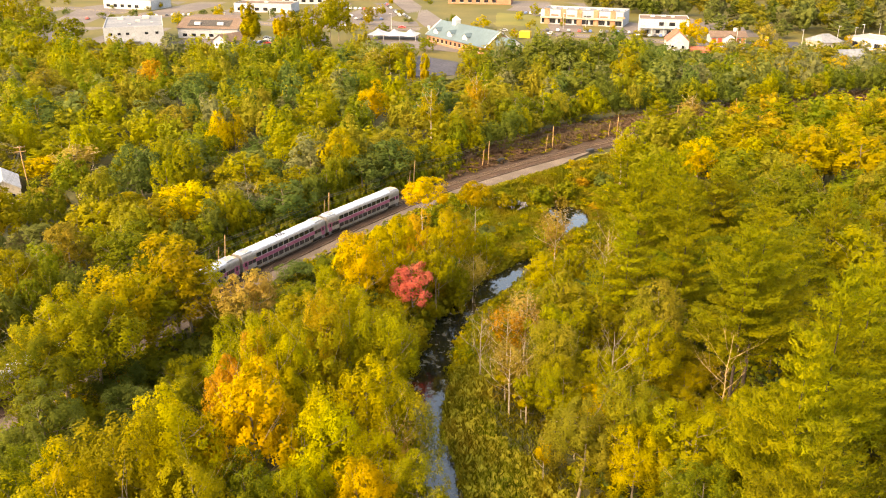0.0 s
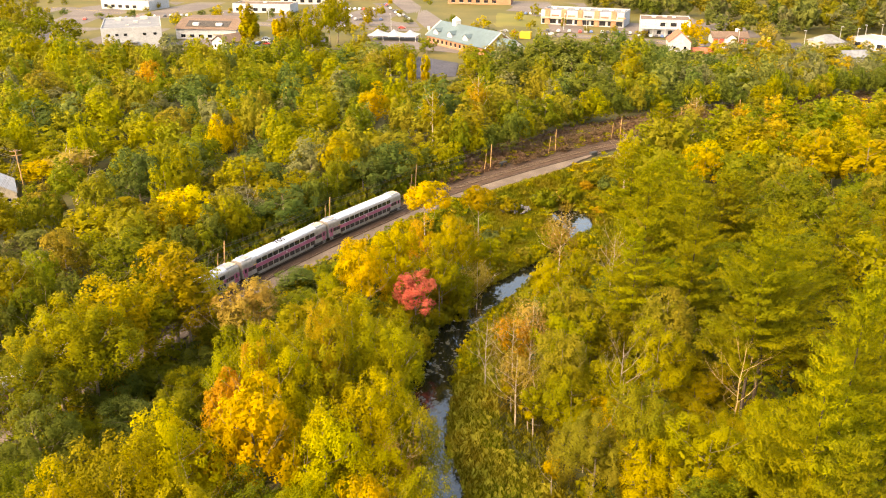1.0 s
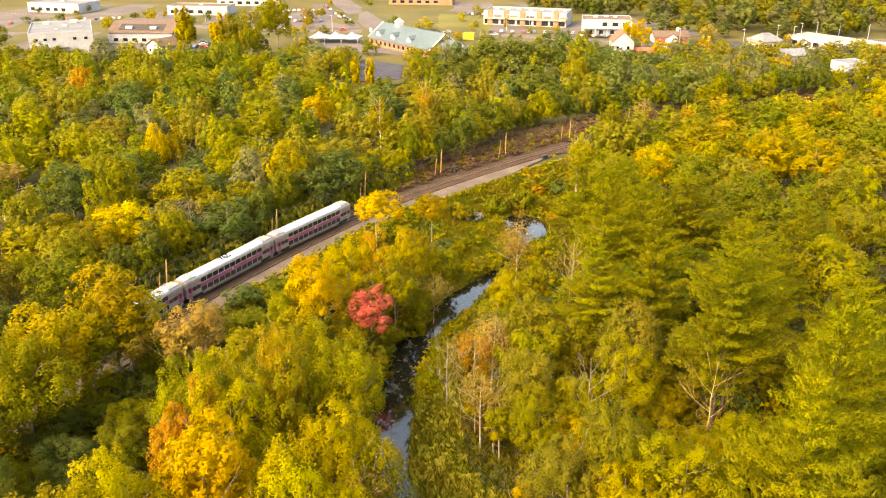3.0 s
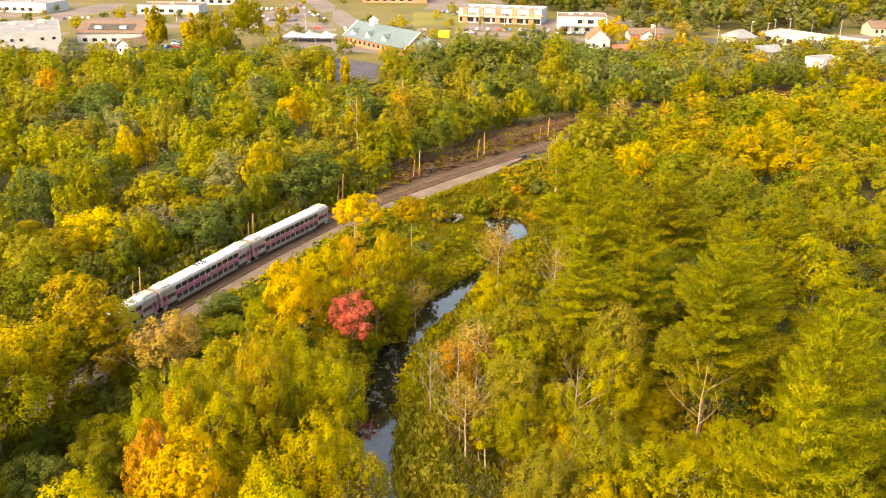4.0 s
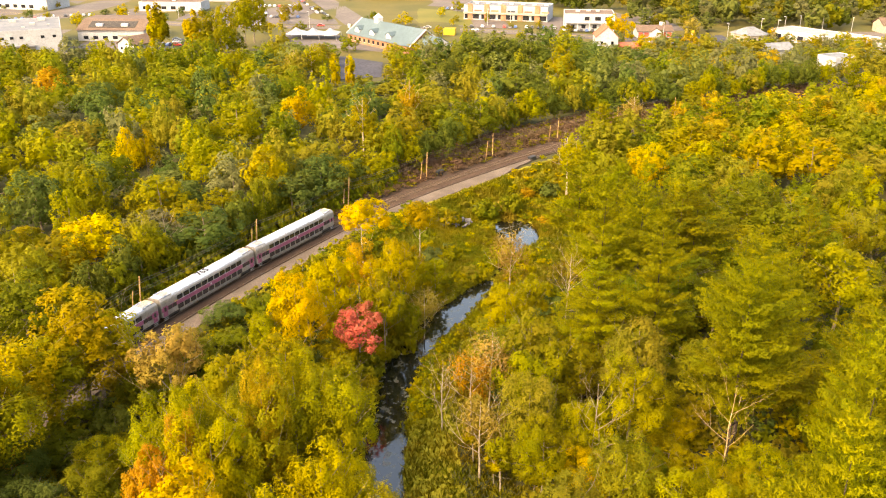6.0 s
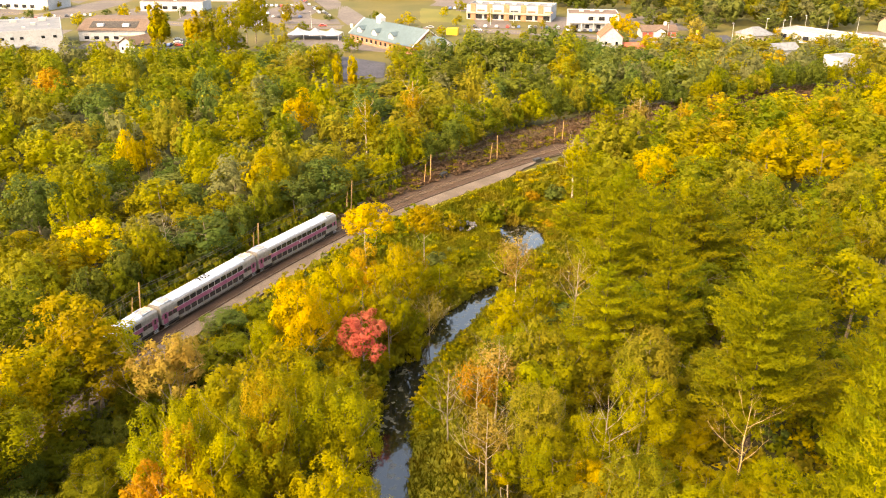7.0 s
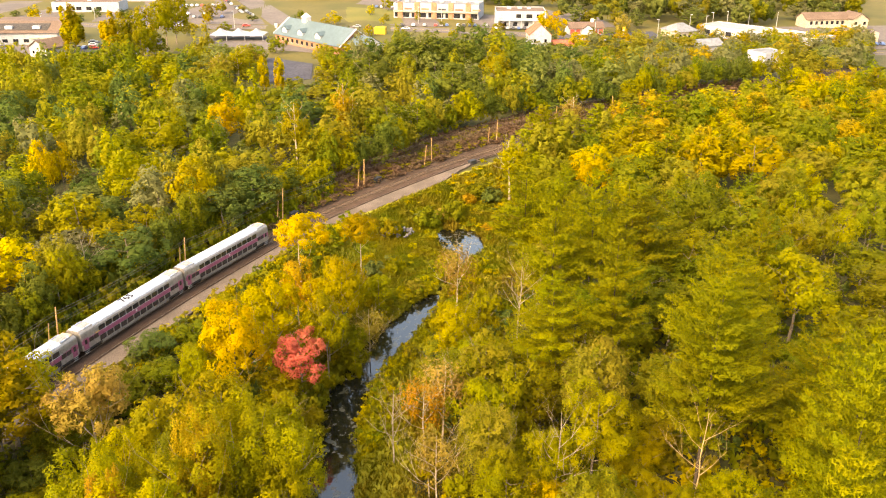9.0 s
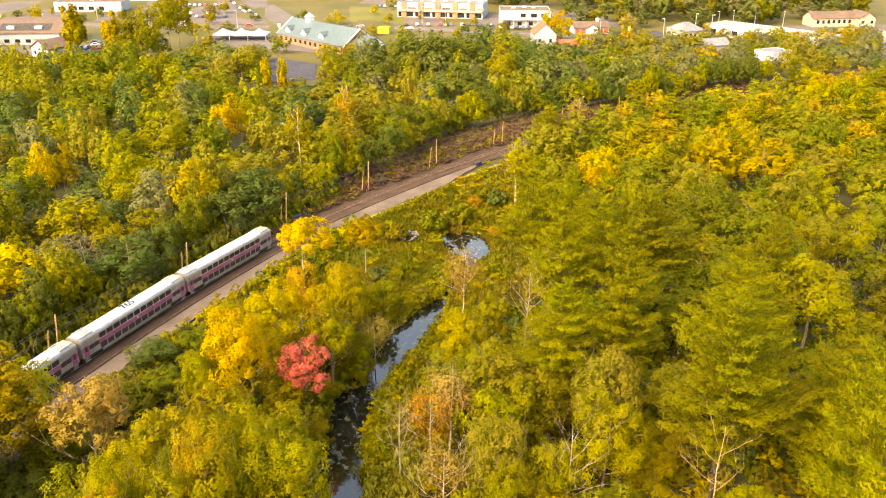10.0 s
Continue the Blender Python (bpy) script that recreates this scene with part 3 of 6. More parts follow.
def slab(name, points, z, material, label, category, thick=0.4):
    """A paved or planted area with an edge, from its outline."""
    k = len(points)
    v = [(x, y, z) for x, y in points] + [(x, y, z - thick) for x, y in points]
    f = [tuple(range(k))] + [(i, i + k, (i + 1) % k + k, (i + 1) % k) for i in range(k)]
    me = raw_mesh(name, v, f, material)
    bm = bmesh.new()
    bm.from_mesh(me)
    bmesh.ops.recalc_face_normals(bm, faces=bm.faces)
    bm.to_mesh(me)
    bm.free()
    return tagged(new(name, me), label, category, kind="structure")


slab("parking_lot_white", [(-225, 428), (-70, 424), (-70, 500), (-225, 512)], 0.06, ASPHALT, "pale asphalt yard round the white buildings", "parking lot")
slab("parking_lot_shops", [(48, 500), (100, 478), (175, 470), (182, 545), (60, 580)], 0.08, ASPHALT, "pale asphalt parking lot before the shops", "parking lot")
slab("parking_lot_centre", [(-80, 528), (-32, 522), (-40, 640), (-95, 640)], 0.06, ASPHALT, "pale asphalt parking lot with parked cars", "parking lot")
slab("parking_lot_left", [(-270, 520), (-100, 540), (-105, 640), (-330, 660)], 0.06, ASPHALT, "pale asphalt parking lot beyond the road", "parking lot")
slab("parking_lot_dark", [(-13, 357), (5, 360), (7, 392), (-12, 410)], 0.10, DARK_ASPHALT, "small dark blue-grey asphalt lot in the wood", "parking lot")
slab("parking_lot_restaurant", [(132, 418), (182, 412), (188, 452), (135, 450)], 0.07, DARK_ASPHALT, "dark asphalt lot by the small restaurant", "parking lot")
slab("parking_lot_teal", [(-48, 452), (45, 398), (52, 420), (30, 470), (-45, 490)], 0.05, ASPHALT, "pale asphalt yard round the teal-roofed building", "parking lot")
slab("parking_lot_warehouse", [(185, 395), (300, 380), (330, 450), (200, 462)], 0.06, ASPHALT, "pale asphalt yard round the warehouse", "parking lot")
slab("parking_lot_upper", [(34, 600), (100, 560), (104, 640), (30, 660)], 0.07, ASPHALT, "pale asphalt yard behind the shops", "parking lot")
main_road = smooth_line([(-420, 690), (-235, 592), (-97, 519), (-48, 507), (0, 500), (56, 484), (105, 462), (150, 432), (200, 404), (330, 345), (520, 270)], 4.0)
tagged(ribbon("road", main_road, -7, 7, 0.12, ASPHALT, thick=0.4), "pale grey asphalt main road through the town", "road", kind="structure")
side_road = smooth_line([(0, 497), (-8, 540), (-24, 620), (-45, 730), (-60, 860)], 4.0)
tagged(ribbon("side_road", side_road, -8, 8, 0.16, ASPHALT, thick=0.4), "pale grey asphalt side street climbing away", "road", kind="structure")
for off in (-0.12, 0.12):
    tagged(ribbon("road_line", main_road, off - 0.07, off + 0.07, 0.125, YELLOW, thick=0.0), "yellow centre line on the road", "road marking", kind="structure")


def gable(bm, x0, y0, x1, y1, z, rise, over=0.5, along_x=True, thick=0.25):
    """A pitched roof over a rectangle."""
    if along_x:
        ym = (y0 + y1) / 2
        sec = [(y0 - over, z - 0.15), (ym, z + rise), (y1 + over, z - 0.15), (y1 + over, z - 0.15 + thick), (ym, z + rise + thick), (y0 - over, z - 0.15 + thick)]
        a = [bm.verts.new((x0 - over, p, q)) for p, q in sec]
        b = [bm.verts.new((x1 + over, p, q)) for p, q in sec]
    else:
        xm = (x0 + x1) / 2
        sec = [(x0 - over, z - 0.15), (xm, z + rise), (x1 + over, z - 0.15), (x1 + over, z - 0.15 + thick), (xm, z + rise + thick), (x0 - over, z - 0.15 + thick)]
        a = [bm.verts.new((p, y0 - over, q)) for p, q in sec]
        b = [bm.verts.new((p, y1 + over, q)) for p, q in sec]
    k = len(sec)
    for i in range(k):
        bm.faces.new((a[i], a[(i + 1) % k], b[(i + 1) % k], b[i]))
    bm.faces.new((a[0], a[1], a[4], a[5]))
    bm.faces.new((a[1], a[2], a[3], a[4]))
    bm.faces.new((b[0], b[1], b[4], b[5]))
    bm.faces.new((b[1], b[2], b[3], b[4]))
    bmesh.ops.recalc_face_normals(bm, faces=bm.faces)
    return bm


def gable_wall(bm, x0, y0, x1, y1, z, rise, along_x=True):
    """Walls up to the eaves, with the triangles under a pitched roof."""
    if along_x:
        sec = [(y0, 0), (y1, 0), (y1, z), ((y0 + y1) / 2, z + rise), (y0, z)]
        a = [bm.verts.new((x0, p, q)) for p, q in sec]
        b = [bm.verts.new((x1, p, q)) for p, q in sec]
    else:
        sec = [(x0, 0), (x1, 0), (x1, z), ((x0 + x1) / 2, z + rise), (x0, z)]
        a = [bm.verts.new((p, y0, q)) for p, q in sec]
        b = [bm.verts.new((p, y1, q)) for p, q in sec]
    for i in range(5):
        bm.faces.new((a[i], a[(i + 1) % 5], b[(i + 1) % 5], b[i]))
    bm.faces.new(a)
    bm.faces.new(b)
    bmesh.ops.recalc_face_normals(bm, faces=bm.faces)
    return bm


def windows(root, row, z, w, h, y, side="front"):
    me = pane_mesh("window", w, h, CAR_GLASS, 0.12)
    for x in row:
        m = pose(x, y, z) if side == "front" else pose(y, x, z, 0, 0, 90)
        pane = shared("window", me, root, m)
        bm = box(bmesh.new(), -w / 2 - 0.12, -0.06, -h / 2 - 0.14, w / 2 + 0.12, 0.05, -h / 2 - 0.02)
        part("sill", bm, WHITE_MARK, pane)


def flat_building(x, y, turn, w, d, h, wall, roof, label, units=(), parapet=0.5, category="building"):
    root = thing("building", pose(x, y, 0.05, 0, 0, turn), label, category)
    bm = box(bmesh.new(), -w / 2, -d / 2, 0, w / 2, d / 2, h - 0.3)
    part("wall", bm, wall, root)
    boxed("roof", (-w / 2 + 0.3, -d / 2 + 0.3, h - 0.3, w / 2 - 0.3, d / 2 - 0.3, h), roof, root)
    bm = bmesh.new()
    for b in ((-w / 2, -d / 2, w / 2, -d / 2 + 0.3), (-w / 2, d / 2 - 0.3, w / 2, d / 2), (-w / 2, -d / 2 + 0.3, -w / 2 + 0.3, d / 2 - 0.3), (w / 2 - 0.3, -d / 2 + 0.3, w / 2, d / 2 - 0.3)):
        box(bm, b[0], b[1], h - 0.3, b[2], b[3], h + parapet)
    part("parapet", bm, wall, root)
    for ux, uy, s in units:
        boxed("roof_unit", (ux - s, uy - s * 0.7, h, ux + s, uy + s * 0.7, h + s * 0.9), GREY_PAINT, root, 0.1)
    return root


def house(x, y, turn, w, d, eave, rise, wall, roof, label, along_x=True, category="house", over=0.6):
    root = thing("house", pose(x, y, 0.05, 0, 0, turn), label, category)
    part("wall", gable_wall(bmesh.new(), -w / 2, -d / 2, w / 2, d / 2, eave, rise, along_x), wall, root)
    part("roof", gable(bmesh.new(), -w / 2, -d / 2, w / 2, d / 2, eave, rise, over, along_x), roof, root)
    return root


# white two-storey works with a flat grey roof
b = flat_building(-162, 450.5, 18, 28.5, 44, 10.5, WALL_WHITE, ROOF_GREY, "white flat-roofed commercial building with a grey roof", ((-7, 12, 1.6), (2, 0, 1.2), (6, 14, 1.8), (-2, -10, 0.8), (9, -4, 0.6)))
windows(b, (-11, -7, -3, 6, 11), 7.6, 1.5, 1.2, -22.06)
windows(b, (-16, -8, 2, 12), 7.6, 1.5, 1.2, -14.31, "side")
boxed("loading_door", (-13.5, -22.12, 0, -8.8, -21.98, 3.4), GREY_PAINT, b, label="grey roller loading door")
boxed("canopy", (-13.9, -24.4, 3.7, 2.5, -21.95, 4.1), ROOF_GREY, b)
boxed("lower_wall", (-8.6, -22.15, 0, 2.2, -21.97, 3.6), WALL_CREAM, b)
boxed("door", (11.5, -22.12, 0, 12.9, -21.98, 2.4), ROOF_DARK, b)
# store with a brown mansard and a roof well
b = thing("building", pose(-126, 476, 0.05, 0, 0, -8), "long white store with a brown mansard roof", "building")
boxed("wall", (-17, -12, 0, 17, 14, 5.6), WALL_WHITE, b)
bm = bmesh.new()
vs = [bm.verts.new(p) for p in ((-17.8, -12.8, 5.4), (17.8, -12.8, 5.4), (17.8, 14.8, 5.4), (-17.8, 14.8, 5.4), (-17, -2, 9.8), (17, -2, 9.8), (17, 12, 9.8), (-17, 12, 9.8))]
for q in ((0, 1, 5, 4), (1, 2, 6, 5), (2, 3, 7, 6), (3, 0, 4, 7), (4, 5, 6, 7), (3, 2, 1, 0)):
    bm.faces.new([vs[i] for i in q])
part("roof", bm, ROOF_BROWN, b)
roof_pitch = pose(0, -7.4, 7.64, math.degrees(math.atan2(4.4, 10.8)), 0, 0)
boxed("roof_well", (-12, -3.0, -0.3, 12, 3.2, 0.12), UNDER, b, m=roof_pitch, label="dark recessed equipment well in the roof")
for ux in (-6.5, 6.5):
    boxed("roof_unit", (ux - 1.7, -9.6, 6.9, ux + 1.7, -7.6, 8.3), WHITE_MARK, b, 0.1)
boxed("awning", (4, -12.9, 2.8, 16.5, -11.9, 3.2), WALL_CREAM, b)
windows(b, (-13, -8, -3, 2), 1.8, 2.4, 1.6, -12.06)
b = house(-107.5, 432, -38, 11, 13, 4.2, 3.2, WALL_WHITE, ROOF_BROWN, "small white gabled house with a brown roof", along_x=False)
windows(b, (-3, 3), 2.2, 1.2, 1.3, -6.56)
boxed("door", (-0.6, -6.6, 0, 0.6, -6.44, 2.1), ROOF_BROWN, b)


def marquee(x, y, turn):
    root = thing("marquee", pose(x, y, 0.05, 0, 0, turn), "white peaked marquee tent", "tent")
    for k in range(3):
        bm = bmesh.new()
        cx, top = -9 + 9 * k, 5.4
        ring = [(cx - 4.5, -6, 2.6), (cx, -6.3, 2.3), (cx + 4.5, -6, 2.6), (cx + 4.5, 0, 2.5), (cx + 4.5, 6, 2.6), (cx, 6.3, 2.3), (cx - 4.5, 6, 2.6), (cx - 4.5, 0, 2.5)]
        mid = [(cx + (px - cx) * 0.45, py * 0.45, 3.7) for px, py, pz in ring]
        a, c = [bm.verts.new(p) for p in ring], [bm.verts.new(p) for p in mid]
        tip = bm.verts.new((cx, 0, top))
        for i in range(8):
            j = (i + 1) % 8
            bm.faces.new((a[i], a[j], c[j], c[i]))
            bm.faces.new((c[i], c[j], tip))
        part("canopy", bm, WALL_WHITE, root)
    for px in (-13.4, -4.5, 4.5, 13.4):
        for py in (-5.9, 5.9):
            boxed("post", (px - 0.08, py - 0.08, 0, px + 0.08, py + 0.08, 2.6), WHITE_MARK, root)
    return root


marquee(-26.5, 464, -12)
# teal-roofed brick building with dormers, cupola and portico
b = house(13.5, 437, -57, 52, 19, 3.8, 6.6, WALL_BRICK, ROOF_TEAL, "long brick building with a teal metal roof", category="building")
for px in (-19, -6, 8):
    dormer = thing("dormer", pose(px, -5.6, 4.8), "", "")
    dormer.parent = b
    part("wall", gable_wall(bmesh.new(), -1.9, -2.8, 1.9, 2.8, 1.7, 1.4, False), WHITE_MARK, dormer)
    part("roof", gable(bmesh.new(), -1.9, -2.8, 1.9, 2.8, 1.7, 1.4, 0.3, False), ROOF_TEAL, dormer)
bm = box(bmesh.new(), -1.6, -1.6, 9.4, 1.6, 1.6, 12.2)
bmesh.ops.create_cone(bm, cap_ends=True, segments=4, radius1=2.6, radius2=0.05, depth=2.0, matrix=pose(0, 0, 13.2, 0, 0, 45))
part("cupola", bm, WHITE_MARK, b, "white cupola with a pointed cap").location = (-12, 0, 0)
for end in (-26.7, 26.7):
    part("rake_trim", gable(bmesh.new(), end - 0.25, -9.6, end + 0.25, 9.6, 3.75, 6.6, 0.1, True, 0.45), WHITE_MARK, b, "white trim along the gable edge")
part("wing_roof", gable(bmesh.new(), 26.8, -7.0, 38.0, 7.0, 3.7, 4.4, 0.5, True), ROOF_TEAL, b)
part("pediment", gable_wall(bmesh.new(), 38.0, -7.0, 38.35, 7.0, 3.7, 4.3, True), WHITE_MARK, b)
part("entablature", box(bmesh.new(), 26.8, -7.1, 3.0, 38.3, 7.1, 3.7), WHITE_MARK, b)
for px in (31.5, 37.8):
    for py in (-6.5, -2.2, 2.2, 6.5):
        bm = bmesh.new()
        bmesh.ops.create_cone(bm, cap_ends=True, segments=12, radius1=0.45, radius2=0.38, depth=3.0, matrix=pose(px, py, 1.5))
        part("column", bm, WHITE_MARK, b)
windows(b, [-23 + 4 * k for k in range(12)], 2.0, 1.6, 1.7, -9.56)
# row of shops
b = flat_building(87, 528, -21, 50, 22, 7.6, WALL_WHITE, ROOF_GREY, "long white row of shops with brick piers", [(-20 + 7 * k, 3, 1.2) for k in range(7)], 0.8)
for k in range(5):
    boxed("brick_pier", (-22.5 + 10 * k, -11.6, 0, -19.5 + 10 * k, -10.9, 9.2), WALL_BRICK, b, 0.05)
windows(b, [-22.5 + 5 * k for k in range(10)], 1.9, 3.6, 2.6, -11.06)
boxed("fascia", (-24.9, -12.4, 3.7, 24.9, -11.0, 4.5), WALL_CREAM, b)
for k in range(5):
    boxed("shop_sign", (-18.5 + 10 * k, -11.25, 4.9, -14 + 10 * k, -10.97, 5.8), (RED_PAINT, WALL_BRICK, DARK_BLUE)[k % 3], b, 0.03)
b = flat_building(124, 484, -12, 27, 20, 8.6, WALL_WHITE, ROOF_BROWN, "white two-storey building with an upper gallery", ((-6, 2, 1.2), (0, 4, 1.2), (5, 3, 1.0)), 0.4)
windows(b, (-1, 4.5, 10), 6.4, 3.2, 2.0, -10.06)
windows(b, (-9, -3, 3, 9), 2.2, 2.2, 2.0, -10.06)
boxed("balcony", (-13, -12.4, 4.2, 13.4, -10.05, 4.5), WALL_WHITE, b)
for k in range(5):
    boxed("gallery_post", (-12.8 + 6.4 * k, -12.3, 0, -12.5 + 6.4 * k, -12.0, 8.4), WHITE_MARK, b)
bm = bmesh.new()
for k in range(12):
    box(bm, -13.8 - 0.0, -13.6 + 0.0, 0.36 * k, -12.4, -12.5, 0.36 * k + 0.1, m=pose(0.36 * k, 0, 0))
part("outside_stair", bm, ROOF_DARK, b)
# white steep-gabled house with an orange roof
b = house(111, 405, -8, 10, 12, 8.2, 4.6, WALL_WHITE, ROOF_ORANGE, "tall white steep-gabled house with an orange roof", along_x=False, over=0.3)
windows(b, (-2.4, 2.4), 5.6, 1.1, 1.6, -6.06)
windows(b, (-2.4, 2.4), 2.2, 1.1, 1.6, -6.06)
b = house(121.3, 401, -8, 10, 8, 3.6, 1.8, WALL_WHITE, ROOF_ORANGE, "low white annex with an orange roof", over=0.4)
windows(b, (-2.5, 2.5), 1.9, 1.4, 1.3, -4.06)
# small restaurant
b = house(150, 452, -4, 18, 10, 3.3, 2.4, WALL_WHITE, ROOF_BROWN, "small restaurant with brown roof and white pediment", category="restaurant")
for px in (-7.5, -4.5, 4.5, 7.5):
    boxed("red_panel", (px - 1.1, -5.1, 0.4, px + 1.1, -4.95, 2.8), RED_PAINT, b)
part("pediment", gable_wall(bmesh.new(), -2.6, -7.2, 2.6, -4.4, 3.2, 1.8, False), WHITE_MARK, b)
part("porch_roof", gable(bmesh.new(), -2.6, -7.2, 2.6, -4.4, 3.25, 1.8, 0.3, False), ROOF_BROWN, b)
boxed("chimney", (3.2, -0.6, 4, 4.6, 0.6, 7.4), WHITE_MARK, b, 0.04)
# hip-roofed building, warehouse and others towards the hill
b = thing("building", pose(191, 427, 0.05, 0, 0, 14) @ Matrix.Diagonal((0.68, 0.8, 0.95, 1)), "cream building with a grey hipped roof", "building")
boxed("wall", (-9, -8, 0, 9, 8, 5), WALL_CREAM, b)
bm = bmesh.new()
vs = [bm.verts.new(p) for p in ((-10, -9, 4.8), (10, -9, 4.8), (10, 9, 4.8), (-10, 9, 4.8), (-3, 0, 8.4), (3, 0, 8.4))]
for q in ((0, 1, 5, 4), (1, 2, 5), (2, 3, 4, 5), (3, 0, 4), (3, 2, 1, 0)):
    bm.faces.new([vs[i] for i in q])
part("roof", bm, ROOF_GREY, b)
windows(b, (-6, -2, 2, 6), 2.4, 1.8, 2.0, -8.06)
b = flat_building(231, 415, -59, 63, 18, 4.8, WALL_WHITE, WALL_CREAM, "long low white warehouse with a pale flat roof", ((-10, 4, 1.2), (12, 2, 1.2)), 0.5)
windows(b, (-26, -14, -4, 8, 22), 2.2, 3.0, 2.6, -10.06)
b = flat_building(194, 350, 16, 12, 10, 7.0, WALL_WHITE, ROOF_GREY, "plain pale-walled building half hidden by trees", (), 0.3)
windows(b, (-4, 3), 4.4, 1.2, 1.2, -5.06)
b = house(185, 386, 10, 12, 9, 4.2, 2.4, WALL_WHITE, ROOF_GREY, "white house with a grey roof among trees")
windows(b, (-3.5, 3.5), 2.2, 1.3, 1.3, -4.56)
b = house(288, 454, -4, 24, 11, 4.4, 3.0, WALL_CREAM, ROOF_BROWN, "long cream house with a brown roof on the slope")
windows(b, [-9 + 3 * k for k in range(7)], 2.6, 1.4, 1.8, -5.56)
b = house(304, 449, -4, 9, 13, 4.8, 3.0, WALL_CREAM, ROOF_BROWN, "cream gabled house with a brown roof", along_x=False)
windows(b, (-2.5, 2.5), 2.8, 1.4, 1.6, -6.56)
b = flat_building(276, 408, -14, 20, 9, 4.2, WALL_CREAM, ROOF_BROWN, "low yellow-beige building with flat brown roof", (), 0.3)
windows(b, (-6, 0, 6), 2.0, 2.2, 1.6, -4.56)
for x, y, t, w, d, h, wall, roof in ((-215, 610, -20, 40, 22, 6, WALL_WHITE, ROOF_GREY), (-120, 590, -8, 40, 18, 5.5, WALL_WHITE, ROOF_BROWN), (28, 640, -10, 46, 18, 7, WALL_BRICK, ROOF_ORANGE), (-95, 640, -5, 44, 16, 5, WALL_WHITE, ROOF_BROWN), (-300, 560, -20, 26, 18, 6, WALL_WHITE, ROOF_GREY), (345, 430, -12, 30, 18, 6, WALL_WHITE, ROOF_GREY)):
    b = flat_building(x, y, t, w, d, h, wall, roof, "plain flat-roofed commercial building of the town", ((0, 0, 1.2),), 0.4)
    windows(b, [-w / 2 + 4 + 6 * k for k in range(int(w / 6) - 1)], 2.2, 3.0, 2.0, -d / 2 - 0.06)


def car_meshes():
    bm = bmesh.new()
    profile(bm, [(-2.25, 0.35), (2.25, 0.35), (2.25, 0.75), (1.3, 0.92), (-1.7, 0.98), (-2.2, 0.9)], -0.88, 0.88)
    profile(bm, [(-1.7, 0.96), (1.25, 0.92), (0.5, 1.42), (-1.2, 1.46)], -0.72, 0.72)
    bmesh.ops.rotate(bm, cent=(0, 0, 0), matrix=Matrix.Rotation(radians(-90), 3, "Z"), verts=bm.verts)
    body = bpy.data.meshes.new("body")
    bm.to_mesh(body)
    bm.free()
    body.materials.append(CAR_PAINTS[0])
    bm = profile(bmesh.new(), [(-1.5, 1.03), (1.02, 1.0), (0.5, 1.36), (-1.12, 1.40)], -0.75, 0.75)
    bmesh.ops.rotate(bm, cent=(0, 0, 0), matrix=Matrix.Rotation(radians(-90), 3, "Z"), verts=bm.verts)
    glass = bpy.data.meshes.new("windows")
    bm.to_mesh(glass)
    bm.free()
    glass.materials.append(CAR_GLASS)
    bm = bmesh.new()
    bmesh.ops.create_cone(bm, cap_ends=True, segments=12, radius1=0.33, radius2=0.33, depth=0.22, matrix=pose(0, 0, 0, 90, 0, 0))
    wheel = bpy.data.meshes.new("wheel")
    bm.to_mesh(wheel)
    bm.free()
    wheel.materials.append(UNDER)
    return body, glass, wheel


CAR_BODY, CAR_WINDOWS, CAR_WHEEL = car_meshes()
CAR_WORDS = ("white", "silver", "black", "blue", "red")


def parked_car(x, y, turn, paint):
    root = thing("car", pose(x, y, 0.12, 0, 0, turn), CAR_WORDS[paint] + " passenger car parked on the asphalt", "car", "parked cars")
    shared("body", CAR_BODY, root, material=CAR_PAINTS[paint])
    shared("windows", CAR_WINDOWS, root)
    for wx in (-1.4, 1.4):
        for wy in (-0.8, 0.8):
            shared("wheel", CAR_WHEEL, root, pose(wx, wy, 0.33))
    return root


park = random.Random(3)
for x0, y0, dx, dy, n, turn in ((60, 494, 3.0, -0.7, 16, 77), (-20, 540, -1.4, 6.0, 10, 100), (-58, 545, 3.2, -0.3, 8, 85), (-160, 545, 3.3, 0.5, 9, 95), (52, 575, 3.1, -0.9, 10, 75), (-92, 446, -0.6, 3.0, 7, 10), (105, 474, 3.0, -0.6, 8, 77), (-28, 560, -1.2, 6.2, 12, 100), (-72, 560, 3.2, -0.3, 8, 85), (-70, 600, 3.2, -0.3, 9, 85),
                                (140, 428, 3.2, -0.4, 8, 80), (-225, 545, 3.4, 0.9, 12, 100), (-105, 448, 2.9, -0.2, 4, 80), (196, 408, 3.1, -0.6, 9, 75), (-190, 560, 3.4, 0.6, 8, 100), (262, 396, 3.1, -0.5, 8, 75)):
    for k in range(n):
        if park.random() < 0.72:
            parked_car(x0 + dx * k, y0 + dy * k, turn + park.uniform(-3, 3), park.choice((0, 0, 1, 1, 2, 2, 3, 4)))
for x, y, t, c in ((-102.5, 193, 30, 2), (-150, 543, 155, 2), (-60, 512, 170, 0), (35, 492, 165, 1), (170, 424, 150, 0), (-257, 515, 20, 4), (-24, 505, 0, 4), (60, 480, 165, 0)):
    parked_car(x, y, t, c)


